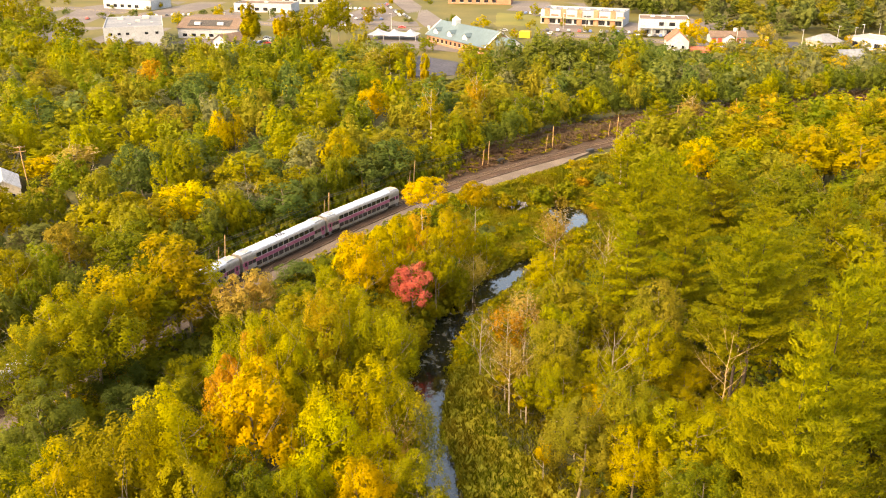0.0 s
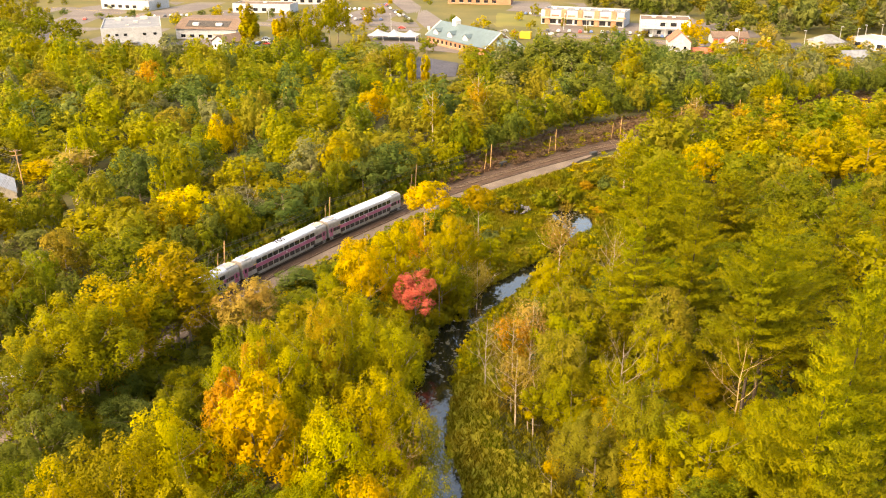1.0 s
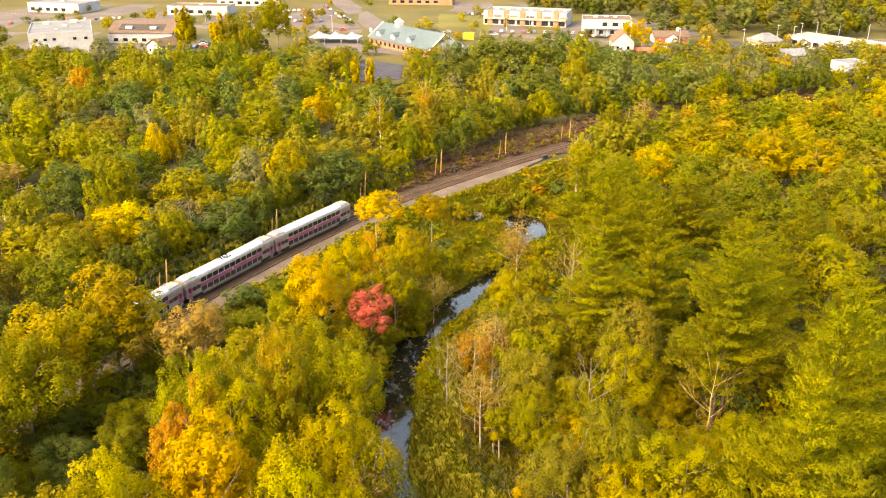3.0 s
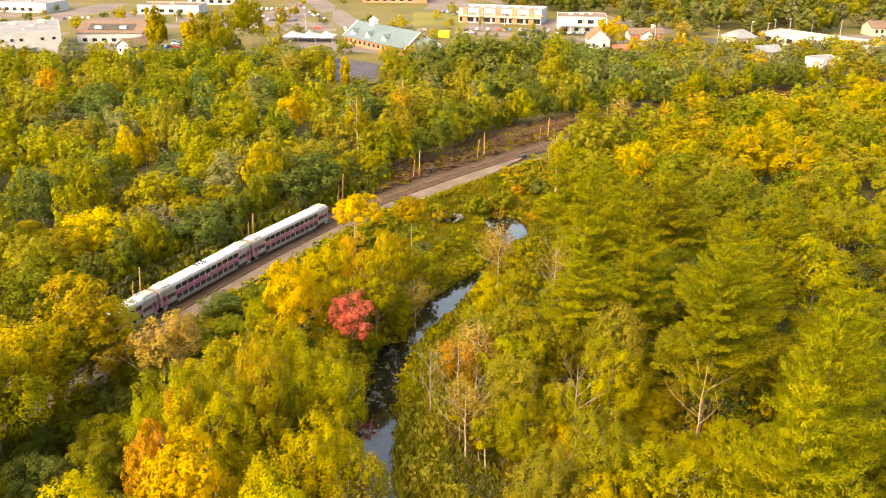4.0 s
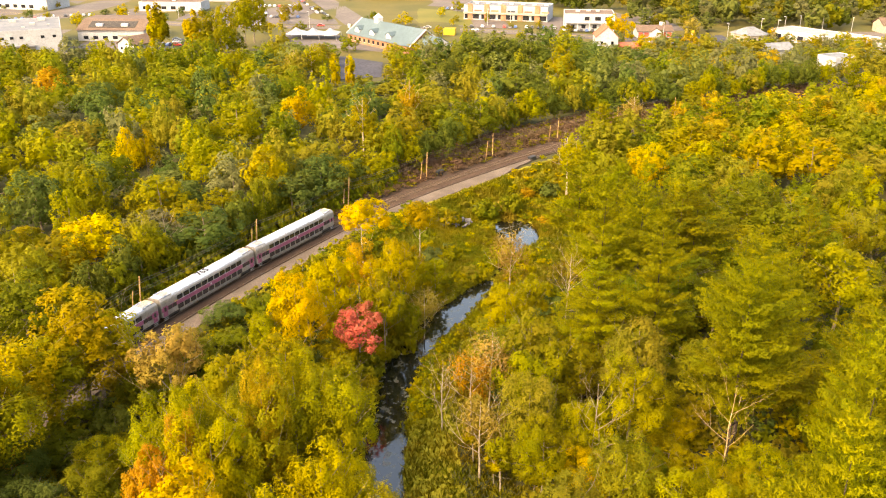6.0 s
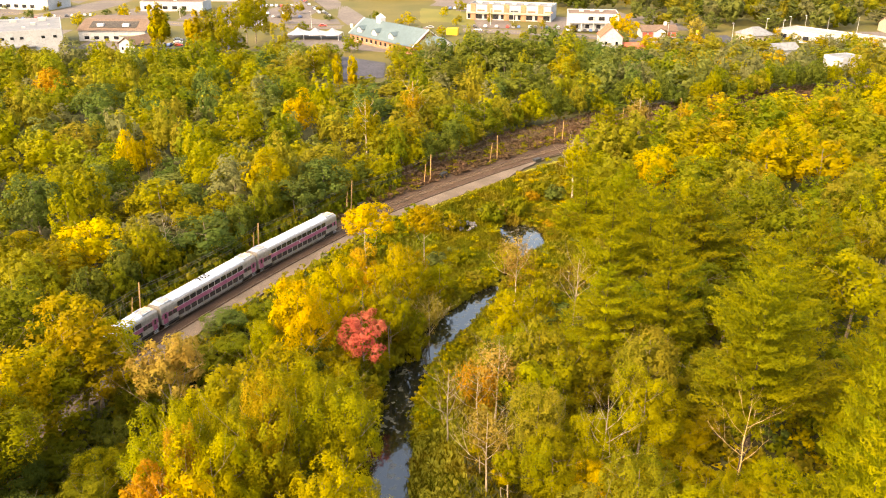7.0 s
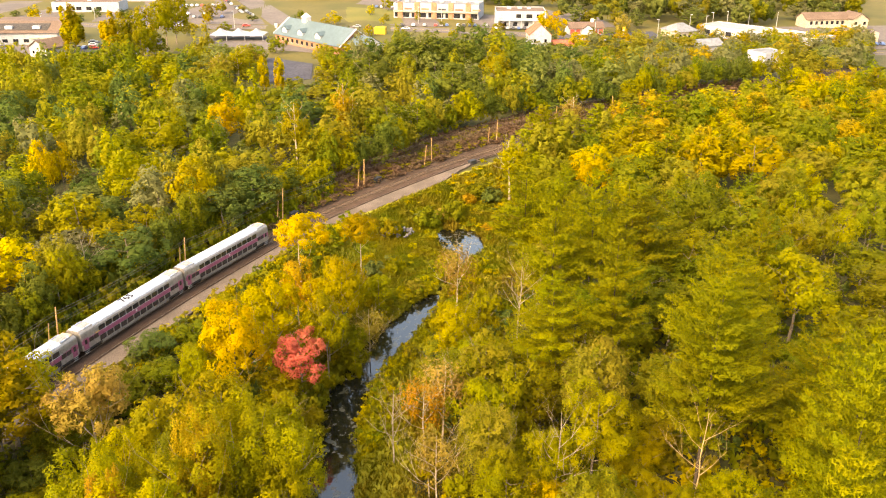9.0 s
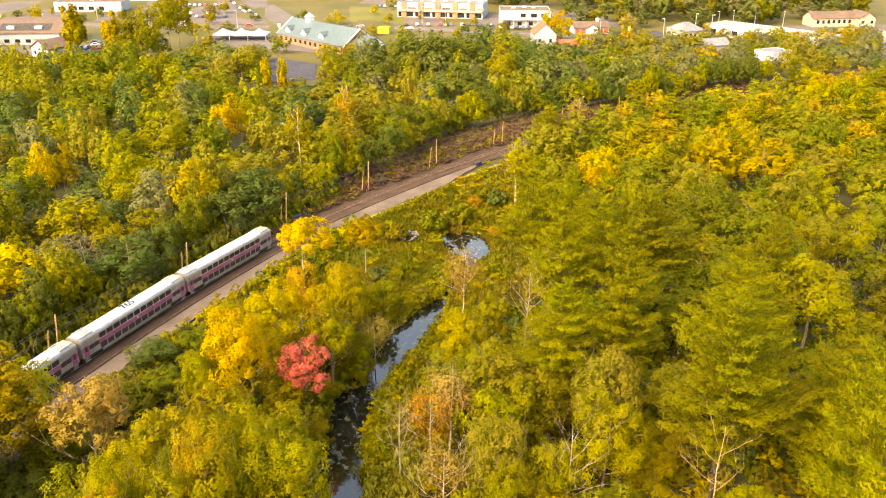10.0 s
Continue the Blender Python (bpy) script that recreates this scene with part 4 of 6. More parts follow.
def street_lamp(x, y, h=9.0):
    root = thing("street_lamp", pose(x, y, 0.05, 0, 0, park.uniform(0, 360)), "tall thin grey street lamp on asphalt", "street lamp", "street lamps")
    v, f = [], []
    tube([(0, 0, 0), (0, 0, h)], [0.14, 0.09], 6, v, f)
    shared("pole", raw_mesh("pole", v, f, GREY_PAINT), root)
    boxed("lamp_head", (-0.2, -0.2, h - 0.05, 1.1, 0.2, h + 0.15), WHITE_MARK, root, 0.05)


for x, y in ((212, 440), (222, 452), (232, 455), (243, 452), (206, 446), (256, 446), (-128, 505), (-60, 528), (70, 500), (84, 505), (150, 436), (182, 432), (-110, 548), (-200, 560), (-30, 500)):
    street_lamp(x, y)


def sign_board(x, y, h, material, label):
    root = thing("sign", pose(x, y, 0.05) @ Matrix.Diagonal((0.6, 0.6, 0.8, 1)), label, "sign")
    boxed("post", (-0.15, -0.15, 0, 0.15, 0.15, h - 1.6), GREY_PAINT, root)
    boxed("panel", (-1.3, -0.2, h - 1.7, 1.3, 0.2, h), material, root, 0.05)
    boxed("panel_base", (-1.1, -0.18, h - 2.7, 1.1, 0.18, h - 1.75), WHITE_MARK, root, 0.03)


sign_board(166.5, 438.8, 6.0, YELLOW, "yellow and white roadside sign on a post")
sign_board(38.5, 470, 4.5, RED_PAINT, "red roadside sign on a post")
sign_board(-8, 486, 5.0, WHITE_MARK, "white roadside sign on a post")
b = flat_building(45, 468, -20, 6, 4, 3.2, YELLOW, ROOF_BROWN, "small yellow kiosk with flat roof", (), 0.3, "kiosk")
b = house(-108.5, 197, 28, 7, 12, 4.4, 2.2, WALL_CREAM, WALL_WHITE, "cream gabled shed with a white roof", along_x=False, category="shed", over=0.2)
windows(b, (-1.6, 1.6), 2.8, 1.0, 0.7, -6.06)
boxed("door", (-0.5, -6.08, 0, 0.5, -5.95, 2.1), ROOF_BROWN, b)
slab("lawn_slope", [(32, 512), (62, 498), (66, 560), (25, 590)], 0.09, LAWN, "mown yellowing lawn on a gentle slope", "lawn")
slab("lawn_strip", [(-150, 506), (-70, 502), (-70, 513), (-152, 530)], 0.07, LAWN, "mown strip of lawn beside the road", "lawn")
slab("lawn_corner", [(-70, 530), (-45, 520), (-42, 500), (-60, 504)], 0.10, LAWN, "mown corner of lawn at the crossing", "lawn")
slab("parking_lot_store", [(-108, 424), (-68, 418), (-62, 470), (-92, 474)], 0.12, DARK_ASPHALT, "grey asphalt lot beside the brown-roofed store", "parking lot")
slab("parking_lot_crossing", [(-92, 524), (-14, 512), (-16, 530), (-30, 600), (-92, 600)], 0.13, ASPHALT, "wide pale asphalt lot with parked cars", "parking lot")
slab("lawn_restaurant", [(120, 404), (150, 398), (158, 412), (128, 418)], 0.05, LAWN, "mown lawn below the white house", "lawn")
wires("power_lines", [(-140, 232), (-105.5, 203), (-92, 160)], 12.1, "dark power lines sagging over the yard", 1.2)

# ---- trees: shapes ----
def limb(rng, start, way, length, radius, depth, verts, faces, bend=0.25, droop=0.0, fork=2, sides=5):
    """A limb that bends, thins and forks."""
    p, d = Vector(start), Vector(way).normalized()
    path, radii = [p.copy()], [radius]
    steps = 4 if depth > 0 else 3
    for i in range(steps):
        d = (d + Vector((rng.uniform(-bend, bend), rng.uniform(-bend, bend), rng.uniform(-bend, bend) * 0.6 + 0.10 - droop))).normalized()
        p = p + d * (length / steps)
        path.append(p.copy())
        radii.append(radius * (1 - 0.62 * (i + 1) / steps))
    tube(path, radii, sides if depth > 0 else 3, verts, faces)
    if depth > 0:
        for k in range(fork + (1 if rng.random() < 0.5 else 0)):
            i = rng.randint(2, steps)
            q = path[i]
            a = rng.uniform(0, 2 * math.pi)
            side = Vector((math.cos(a), math.sin(a), rng.uniform(0.0, 0.8)))
            limb(rng, q, (d + side * 0.9).normalized(), length * rng.uniform(0.45, 0.7), radii[i] * 0.7, depth - 1, verts, faces, bend, droop, fork, sides)


def unit(v):
    return v / np.maximum(np.linalg.norm(v, axis=1), 1e-6)[:, None]


def cards(rg, centre, out, length, width, axis=None):
    """Small pointed leaf sprays at centres, facing out; axis: the way they point."""
    k = len(centre)
    nrm = unit(out)
    ref = rg.normal(size=(k, 3)) if axis is None else axis + rg.normal(size=(k, 3)) * 0.3
    w = unit(np.cross(nrm, ref))
    u = np.cross(w, nrm)
    s = rg.uniform(0.65, 1.35, k)[:, None]
    tip, half = u * s * length, w * s * width * 0.5
    lift = nrm * s * length * rg.uniform(-0.1, 0.3, k)[:, None]
    return np.stack([centre - tip * 0.45 + half, centre - tip * 0.45 - half, centre + tip * 0.55 + lift], 1).reshape(-1, 3)


SOFT = {}


def fill_leaves(me, v, soft):
    """Loose leaf triangles, shaded along the soft normals of their clumps."""
    k = len(v) // 3
    me.vertices.add(len(v))
    me.vertices.foreach_set("co", v.astype(np.float32).ravel())
    me.loops.add(k * 3)
    me.loops.foreach_set("vertex_index", np.arange(k * 3, dtype=np.int32))
    me.polygons.add(k)
    me.polygons.foreach_set("loop_start", (np.arange(k) * 3).astype(np.int32))
    me.update(calc_edges=True)
    me.polygons.foreach_set("use_smooth", np.ones(k, bool))
    me.normals_split_custom_set_from_vertices(np.repeat(soft, 3, 0).astype(np.float32))
    return me


def leaf_mesh(name, v, soft):
    me = fill_leaves(bpy.data.meshes.new(name), v, soft)
    me.materials.append(LEAVES["yg"])
    SOFT[me.name] = soft
    return me


def sphere_dirs(rg, k):
    d = rg.normal(size=(k, 3))
    return d / np.linalg.norm(d, axis=1)[:, None]


def thin_crown(seed, leaves, low=0.25, lobes=40):
    """An open crown of feathery sprays in a unit tree: height 1, crown radius about 1."""
    rg = np.random.default_rng(seed)
    mid, half = (1 + low) / 2, (1 - low) / 2
    d = sphere_dirs(rg, lobes)
    d[:, 2] = d[:, 2] * 0.85 + 0.22
    d /= np.linalg.norm(d, axis=1)[:, None]
    q = rg.uniform(0.45, 0.88, lobes)
    belly = np.where(d[:, 2] > -0.1, 1.0, 0.85)
    c = np.stack([d[:, 0] * q * belly, d[:, 1] * q * belly, mid + d[:, 2] * q * half * 1.02], 1)
    rad = rg.uniform(0.17, 0.36, lobes)
    pick = rg.choice(lobes, leaves, p=rad ** 2 / (rad ** 2).sum())
    e = sphere_dirs(rg, leaves)
    e[:, 2] = e[:, 2] * 0.9 + 0.2
    p = c[pick] + e * (rad[pick] * rg.uniform(0.45, 1.18, leaves) ** 0.8)[:, None] * [1, 1, half * 1.05]
    soft = e * 0.55 + 0.85 * (p - [0, 0, mid]) / [1, 1, half] + [0, 0, 0.14]
    return p, soft + rg.normal(size=(leaves, 3)) * 0.40, soft, np.ones(leaves), rg


def full_crown(seed, leaves, low=0.25, lobes=16, ragged=0.16):
    """A dense crown: billowing boughs, each made of smaller clumps with leaves on their outsides, round a darker heart."""
    rg = np.random.default_rng(seed)
    mid, half = (1 + low) / 2, (1 - low) / 2
    i = np.arange(lobes) + 0.5
    z = 1 - 1.62 * i / lobes
    turn = i * 2.39996 + rg.uniform(0, 6.28)
    d = np.stack([np.cos(turn) * np.sqrt(1 - z * z), np.sin(turn) * np.sqrt(1 - z * z), z], 1) + rg.normal(size=(lobes, 3)) * 0.16
    d /= np.linalg.norm(d, axis=1)[:, None]
    q = rg.uniform(0.60 - ragged, 0.60 + ragged, lobes)
    rad = rg.uniform(0.27, 0.43, lobes)
    c = d * q[:, None]
    subs = 9
    e = np.repeat(d, subs, 0) * 0.75 + sphere_dirs(rg, lobes * subs) * 0.95 + [0, 0, 0.12]
    e /= np.linalg.norm(e, axis=1)[:, None]
    big = np.repeat(rad, subs)
    sc = np.repeat(c, subs, 0) + e * (big * rg.uniform(0.55, 0.95, lobes * subs))[:, None]
    sr = big * rg.uniform(0.28, 0.52, lobes * subs)
    heart = leaves // 16
    outer = leaves - heart
    pick = rg.choice(lobes * subs, outer, p=sr ** 2 / (sr ** 2).sum())
    f = e[pick] * 0.7 + sphere_dirs(rg, outer) * 0.9 + [0, 0, 0.1]
    f /= np.linalg.norm(f, axis=1)[:, None]
    p = sc[pick] + f * (sr[pick] * rg.uniform(0.55, 1.15, outer))[:, None]
    soft = f * 0.70 + e[pick] * 0.40 + [0, 0, 0.1]
    g = sphere_dirs(rg, heart)
    ph = c[rg.integers(lobes, size=heart)] * 0.72 + g * 0.2
    p = np.concatenate([p, ph]) * [1, 1, half] + [0, 0, mid]
    soft = np.concatenate([soft, g + ph])
    return p, soft + rg.normal(size=(leaves, 3)) * 0.35, soft, np.concatenate([np.ones(outer), np.full(heart, 2.1)]), rg


def make_broad(name, seed, leaves, size, height, radius, low=0.25, lobes=40, thin=False):
    p, out, soft, grade, rg = thin_crown(seed, leaves, low, lobes) if thin else full_crown(seed, leaves, low, lobes)
    p = p * [radius, radius, height]
    soft = unit(unit(soft) + rg.normal(size=(leaves, 3)) * 0.16)
    return leaf_mesh(name, cards(rg, p, out, size * grade[:, None], size * 0.78 * grade[:, None]), soft)


def make_pine(name, seed, boughs, tufts, size, height, radius, low=0.16):
    """A white pine: long upswept boughs round the stem, each a fan of feathery needle plumes."""
    rg = np.random.default_rng(seed)
    i = np.arange(boughs)
    h = np.clip(low + (0.97 - low) * (i + rg.uniform(-0.9, 0.9, boughs)) / boughs, low, 0.965)
    turn = i * 2.39996 + rg.normal(size=boughs) * 0.35
    reach = radius * np.minimum(1.0, ((1.03 - h) / 0.55) ** 0.8) * np.interp(h, [low, low + 0.16], [0.7, 1.0])
    reach = np.maximum(0.9, reach * rg.uniform(0.62, 1.18, boughs))
    rise = rg.uniform(0.0, 0.18, boughs) + 0.6 * np.clip(h - 0.5, 0, 1)
    c, way, long_, thick = [], [], [], []
    for k in range(boughs):
        ln, a = reach[k], turn[k]
        for f, side in ((0.10, 0.0), (0.30, 0.0), (0.46, 0.16), (0.50, -0.16), (0.66, 0.30), (0.70, -0.28), (0.74, 0.03), (0.88, 0.24), (0.90, -0.22), (1.0, 0.02)):
            f, side = f + rg.normal() * 0.05, side + rg.normal() * 0.06
            g = a + side * 1.5
            dx, dy = math.cos(a), math.sin(a)
            c.append((ln * (dx * f - dy * side), ln * (dy * f + dx * side), h[k] * height + ln * (rise[k] * f + 0.18 * f * f + rg.normal() * 0.035)))
            way.append((math.cos(g), math.sin(g), 0.22 + rise[k] + 0.35 * f))
            long_.append(max(0.4, ln * rg.uniform(0.15, 0.24)))
            thick.append(max(0.26, ln * rg.uniform(0.08, 0.125)))
    c.append((0, 0, height * 0.97))
    way.append((0, 0, 1))
    long_.append(0.9)
    thick.append(0.45)
    c, way, long_, thick = np.array(c), unit(np.array(way)), np.array(long_), np.array(thick)
    share = long_ * thick
    pick = rg.choice(len(c), tufts, p=share / share.sum())
    e = sphere_dirs(rg, tufts)
    e[:, 2] = np.where(e[:, 2] < -0.25, -e[:, 2], e[:, 2])
    fore = rg.uniform(-1, 1, tufts)
    swell = np.sqrt(np.clip(1 - fore ** 2, 0.05, 1))
    p = c[pick] + way[pick] * (fore * long_[pick])[:, None] + e * (thick[pick] * swell * rg.uniform(0.6, 1.1, tufts))[:, None] * [1.25, 1.25, 0.75]
    stem = c[pick] * [1, 1, 0]
    soft = unit(e * 0.75 + unit(stem) * 0.35 + way[pick] * (fore * 0.4)[:, None] + [0, 0, 0.55])
    out = soft + rg.normal(size=(tufts, 3)) * 0.40
    return leaf_mesh(name, cards(rg, p, out, size * 1.3, size * 0.42, way[pick] + e * 0.55 + [0, 0, 0.2]), unit(soft + rg.normal(size=(tufts, 3)) * 0.14))


def make_trunk(name, seed, height, radius, bare=0.55, limbs=7, depth=1, material=None, lean=0.03, reach=0.45, low=0.35, droop=0.0, fork=2):
    rng = random.Random(seed)
    v, f = [], []
    path, radii = [], []
    x = y = 0.0
    for i in range(8):
        path.append((x, y, -0.5 + (height * 0.93 + 0.5) * i / 7))
        radii.append(radius * (1.25 if i == 0 else 1.0 - 0.125 * i))
        x += rng.uniform(-lean, lean) * height / 7 * 2
        y += rng.uniform(-lean, lean) * height / 7 * 2
    tube(path, radii, 6, v, f)
    for k in range(limbs):
        t = low + (0.92 - low) * (k + rng.random() * 0.6) / limbs
        i = min(6, int(t * 7))
        g = t * 7 - i
        p = Vector(path[i]).lerp(Vector(path[i + 1]), g)
        a = k * 2.4 + rng.uniform(-0.5, 0.5)
        way = Vector((math.cos(a), math.sin(a), rng.uniform(0.35, 1.1)))
        limb(rng, p, way, height * reach * (1.1 - 0.6 * t) * rng.uniform(0.8, 1.2), radii[i] * 0.5, depth, v, f, droop=droop, fork=fork, sides=4)
    me = raw_mesh(name, v, f, material or BARK)
    me.polygons.foreach_set("use_smooth", np.ones(len(f), bool))
    return me


# every model stands on its foot; height and crown radius in metres
MODELS = {}


def model(kind, crown, trunk, height, radius, names=("crown", "trunk")):
    MODELS.setdefault(kind, []).append((crown, trunk, height, radius, names))


for k in range(6):
    model("near", make_broad("crown", 100 + k, 5000, 0.39, 18, 5.0, low=0.12 + 0.05 * (k % 3), lobes=15 + 2 * k), make_trunk("trunk", 10 + k, 17, 0.24, limbs=6), 18, 5.0)
for k in range(5):
    model("close", make_broad("crown", 130 + k, 13500, 0.235, 18, 5.0, low=0.12 + 0.05 * (k % 3), lobes=18 + 3 * k), make_trunk("trunk", 15 + k, 17, 0.24, limbs=6), 18, 5.0)
for k in range(4):
    model("round", make_broad("crown", 150 + k, 7000, 0.30, 16, 4.6, low=0.36, lobes=14 + 2 * k), make_trunk("trunk", 20 + k, 15.5, 0.22, limbs=9, depth=1, low=0.4), 16, 4.6)
for k in range(2):
    model("umbrella", make_broad("crown", 160 + k, 4200, 0.33, 16, 4.6, low=0.58, lobes=15 + 2 * k), make_trunk("trunk", 27 + k, 15.5, 0.17, limbs=7, depth=1, low=0.5, material=PALE_BARK), 16, 4.6)
for k in range(6):
    model("mid", make_broad("crown", 200 + k, 2300, 0.56, 16, 5.0, low=0.02 + 0.05 * (k % 3), lobes=12 + 2 * k), make_trunk("trunk", 30 + k, 15, 0.24, limbs=3, depth=0), 16, 5.0)
for k in range(6):
    model("far", make_broad("crown", 300 + k, 760, 0.92, 16, 5.0, low=-0.08, lobes=10 + k), make_trunk("trunk", 50 + k, 13, 0.24, limbs=0), 16, 5.0)
for k in range(4):
    model("pine", make_pine("crown", 400 + k, 48, 12000, 0.43, 24, 6.0), make_trunk("trunk", 60 + k, height=22, radius=0.2, material=DARK_BARK, limbs=8, depth=0, reach=0.16, low=0.2, lean=0.006), 24, 6.0)
for k in range(3):
    model("pine_close", make_pine("crown", 440 + k, 54, 28000, 0.29, 24, 6.0), make_trunk("trunk", 65 + k, height=22, radius=0.22, material=DARK_BARK, limbs=8, depth=0, reach=0.16, low=0.2, lean=0.006), 24, 6.0)
for k in range(2):
    model("pine_tall", make_pine("crown", 460 + k, 46, 26000, 0.31, 30, 7.0, low=0.36), make_trunk("trunk", 68 + k, height=27, radius=0.3, material=DARK_BARK, limbs=10, depth=0, reach=0.14, low=0.2, lean=0.005), 30, 7.0)
for k in range(3):
    model("pine_mid", make_pine("crown", 420 + k, 44, 2800, 0.80, 20, 5.0), make_trunk("trunk", 70 + k, height=20, radius=0.28, material=DARK_BARK, limbs=0, lean=0.006), 20, 5.0)
for k in range(3):
    model("sparse", make_broad("crown", 500 + k, 1500, 0.34, 15, 3.6, low=0.25, lobes=34, thin=True), make_trunk("trunk", 80 + k, 15, 0.17, limbs=10, depth=2, material=PALE_BARK, reach=0.42), 15, 3.6)
for k in range(3):
    model("ragged", make_broad("crown", 170 + k, 3300, 0.34, 16, 4.2, low=0.42, lobes=13 + k), make_trunk("trunk", 25 + k, 15.5, 0.2, limbs=10, depth=1, low=0.35), 16, 4.2)
for k in range(3):
    model("sparse_far", make_broad("crown", 520 + k, 900, 0.6, 16, 3.6, low=0.35, lobes=26, thin=True), make_trunk("trunk", 90 + k, 17, 0.26, limbs=9, depth=1, material=PALE_BARK, reach=0.36, low=0.45), 17, 3.6)
for k in range(3):
    model("slim", make_broad("crown", 540 + k, 1500, 0.75, 17, 2.6, low=0.0, lobes=14), make_trunk("trunk", 95 + k, 16, 0.2, limbs=0), 17, 2.6)
for k in range(3):
    model("sapling", make_broad("crown", 560 + k, 1100, 0.32, 8, 1.8, low=0.3, lobes=20, thin=True), make_trunk("trunk", 98 + k, 8, 0.09, limbs=6, depth=1, material=PALE_BARK), 8, 1.8)
for k in range(3):
    model("bush", make_broad("crown", 600 + k, 1300, 0.42, 3.4, 2.6, low=-0.3, lobes=12), None, 3.4, 2.6, ("foliage", "stem"))
for k in range(4):
    model("shrub", make_broad("crown", 640 + k, 105, 0.66, 2.6, 2.0, low=-0.2, lobes=6), None, 2.6, 2.0, ("foliage", "stem"))
for k in range(4):
    model("wood", make_broad("crown", 660 + k, 380, 1.7, 16, 5.0, low=0.0, lobes=9), None, 16, 5.0)
for k in range(3):
    model("wood_pine", make_pine("crown", 680 + k, 30, 420, 1.9, 20, 5.0), None, 20, 5.0)
for k in range(3):
    model("bare", None, make_trunk("trunk", 700 + k, 13, 0.15, limbs=14, depth=2, material=GREY_TWIG, reach=0.4, low=0.25), 13, 3.0)
for k in range(2):
    model("snag", None, make_trunk("trunk", 720 + k, 15, 0.13, limbs=9, depth=2, material=DEAD_WOOD, reach=0.36, low=0.5, lean=0.04, fork=2), 15, 3.0)

WORDS = {"yg": "yellow-green", "yellow": "bright yellow", "gold": "golden yellow", "orange": "orange", "red": "coral red", "green": "green", "dark": "dark green",
         "olive": "olive-brown", "tan": "tan, half-bare", "pine": "yellowish-green needled", "grey": "grey-green", "sage": "haze-dulled green", "brown": "brown", "deep": "bluish green", "moss": "moss-green", "amber": "amber"}
KINDS = {"close": ("broadleaf_tree", "broadleaf tree with a full leafy crown in early autumn"), "near": ("broadleaf_tree", "broadleaf tree with a full lobed crown in early autumn"), "round": ("round_crowned_tree", "round-crowned tree with an airy autumn crown"), "umbrella": ("birch_tree", "slender pale-trunked tree with a spreading crown"), "ragged": ("maple_tree", "maple with a ragged open crown in full autumn colour"), "mid": ("broadleaf_tree", "broadleaf tree in the early-autumn wood"),
         "far": ("town_tree", "distant broadleaf tree near the town"), "pine": ("pine_tree", "tall white pine with layered plumes"),
         "pine_close": ("pine_tree", "tall white pine with broad layered plumes"), "pine_tall": ("pine_tree", "very tall white pine bare below its broad crown"), "pine_mid": ("pine_tree", "white pine among broadleaf trees"), "sparse": ("birch_tree", "thin-leaved tree with pale bark and open limbs"),
         "sparse_far": ("birch_tree", "tall pale-trunked tree with thin foliage"), "slim": ("poplar_tree", "slender upright tree"),
         "sapling": ("sapling", "young slender tree with pale stem"), "bush": ("bush", "dense leafy bush on the ground"),
         "bare": ("bare_tree", "leafless grey tree with fine twigs"), "snag": ("dead_tree", "dead tree with bleached bare forking limbs")}
planted = []
tree_random = random.Random(7)


def plant(kind, x, y, top, radius, colour="yg", turn=None):
    """A tree whose top stands at that height over the datum; radius: of its crown."""
    z = float(land(x, y)[0])
    if kind == "near" and y < 112:
        kind = "close"
    models = MODELS[kind]
    i = tree_random.randrange(len(models))
    crown, trunk, mh, mr, names = models[i]
    h = max(1.5, top - z)
    name, words = KINDS[kind]
    label = words if kind in ("bare", "snag") else WORDS[colour] + " " + words
    a = tree_random.uniform(0, 360) if turn is None else turn
    root = thing(name, pose(x, y, z, 0, 0, a) @ Matrix.Diagonal((radius / mr, radius / mr, h / mh, 1)), label, "bush" if kind == "bush" else "tree", "trees of the wood")
    if trunk:
        shared(names[1], trunk, root)
    if crown:
        shared(names[0], crown, root, material=LEAVES[colour])
    planted.append((x, y, radius))
    return root


# ---- trees that stand out ----
plant("near", -29.7, 77.9, 19, 5.8, "yellow")
plant("near", -34.4, 72.4, 19, 6.3, "yg")
plant("near", -38.9, 69.0, 18, 5.8, "yellow")
plant("near", -26.0, 70.6, 17, 4.6, "yg")
plant("near", -42.0, 65.6, 17, 5.8, "yg")
plant("round", -22.1, 82.4, 19.5, 6.2, "gold")
plant("near", -14.3, 81.1, 17, 5.2, "yellow")
plant("near", -9.4, 90.4, 16, 5.2, "yellow")
plant("near", -4.3, 88.7, 13, 4.1, "yg")
plant("sparse", -5.8, 86.4, 12, 3.2, "tan")
plant("round", -8.6, 73.5, 14, 4.1, "gold")
plant("sapling", -23.1, 82.7, 8, 1.9, "gold")
plant("near", -15.9, 73.3, 13, 3.4, "yg")
plant("near", -21.7, 93.7, 18, 5.2, "yellow")
plant("near", -17.9, 99.4, 18, 5.8, "yg")
plant("near", -27.5, 101.3, 17, 5.1, "yg")
plant("near", -13.6, 105.6, 18, 5.8, "yg")
plant("near", -7.8, 104.6, 15, 4.6, "yg")
plant("round", -28.0, 93.8, 14, 3.7, "orange")
plant("ragged", -32.1, 122.8, 14, 5.3, "tan")
plant("round", -14.9, 135.1, 15, 5.1, "gold")
plant("round", -9.2, 144.1, 15, 4.8, "gold")
plant("round", 1.7, 151.1, 14, 4.4, "yellow")
plant("umbrella", -4.4, 174.6, 13, 5.4, "gold")
plant("umbrella", 7.3, 178.0, 11, 4.2, "yellow")
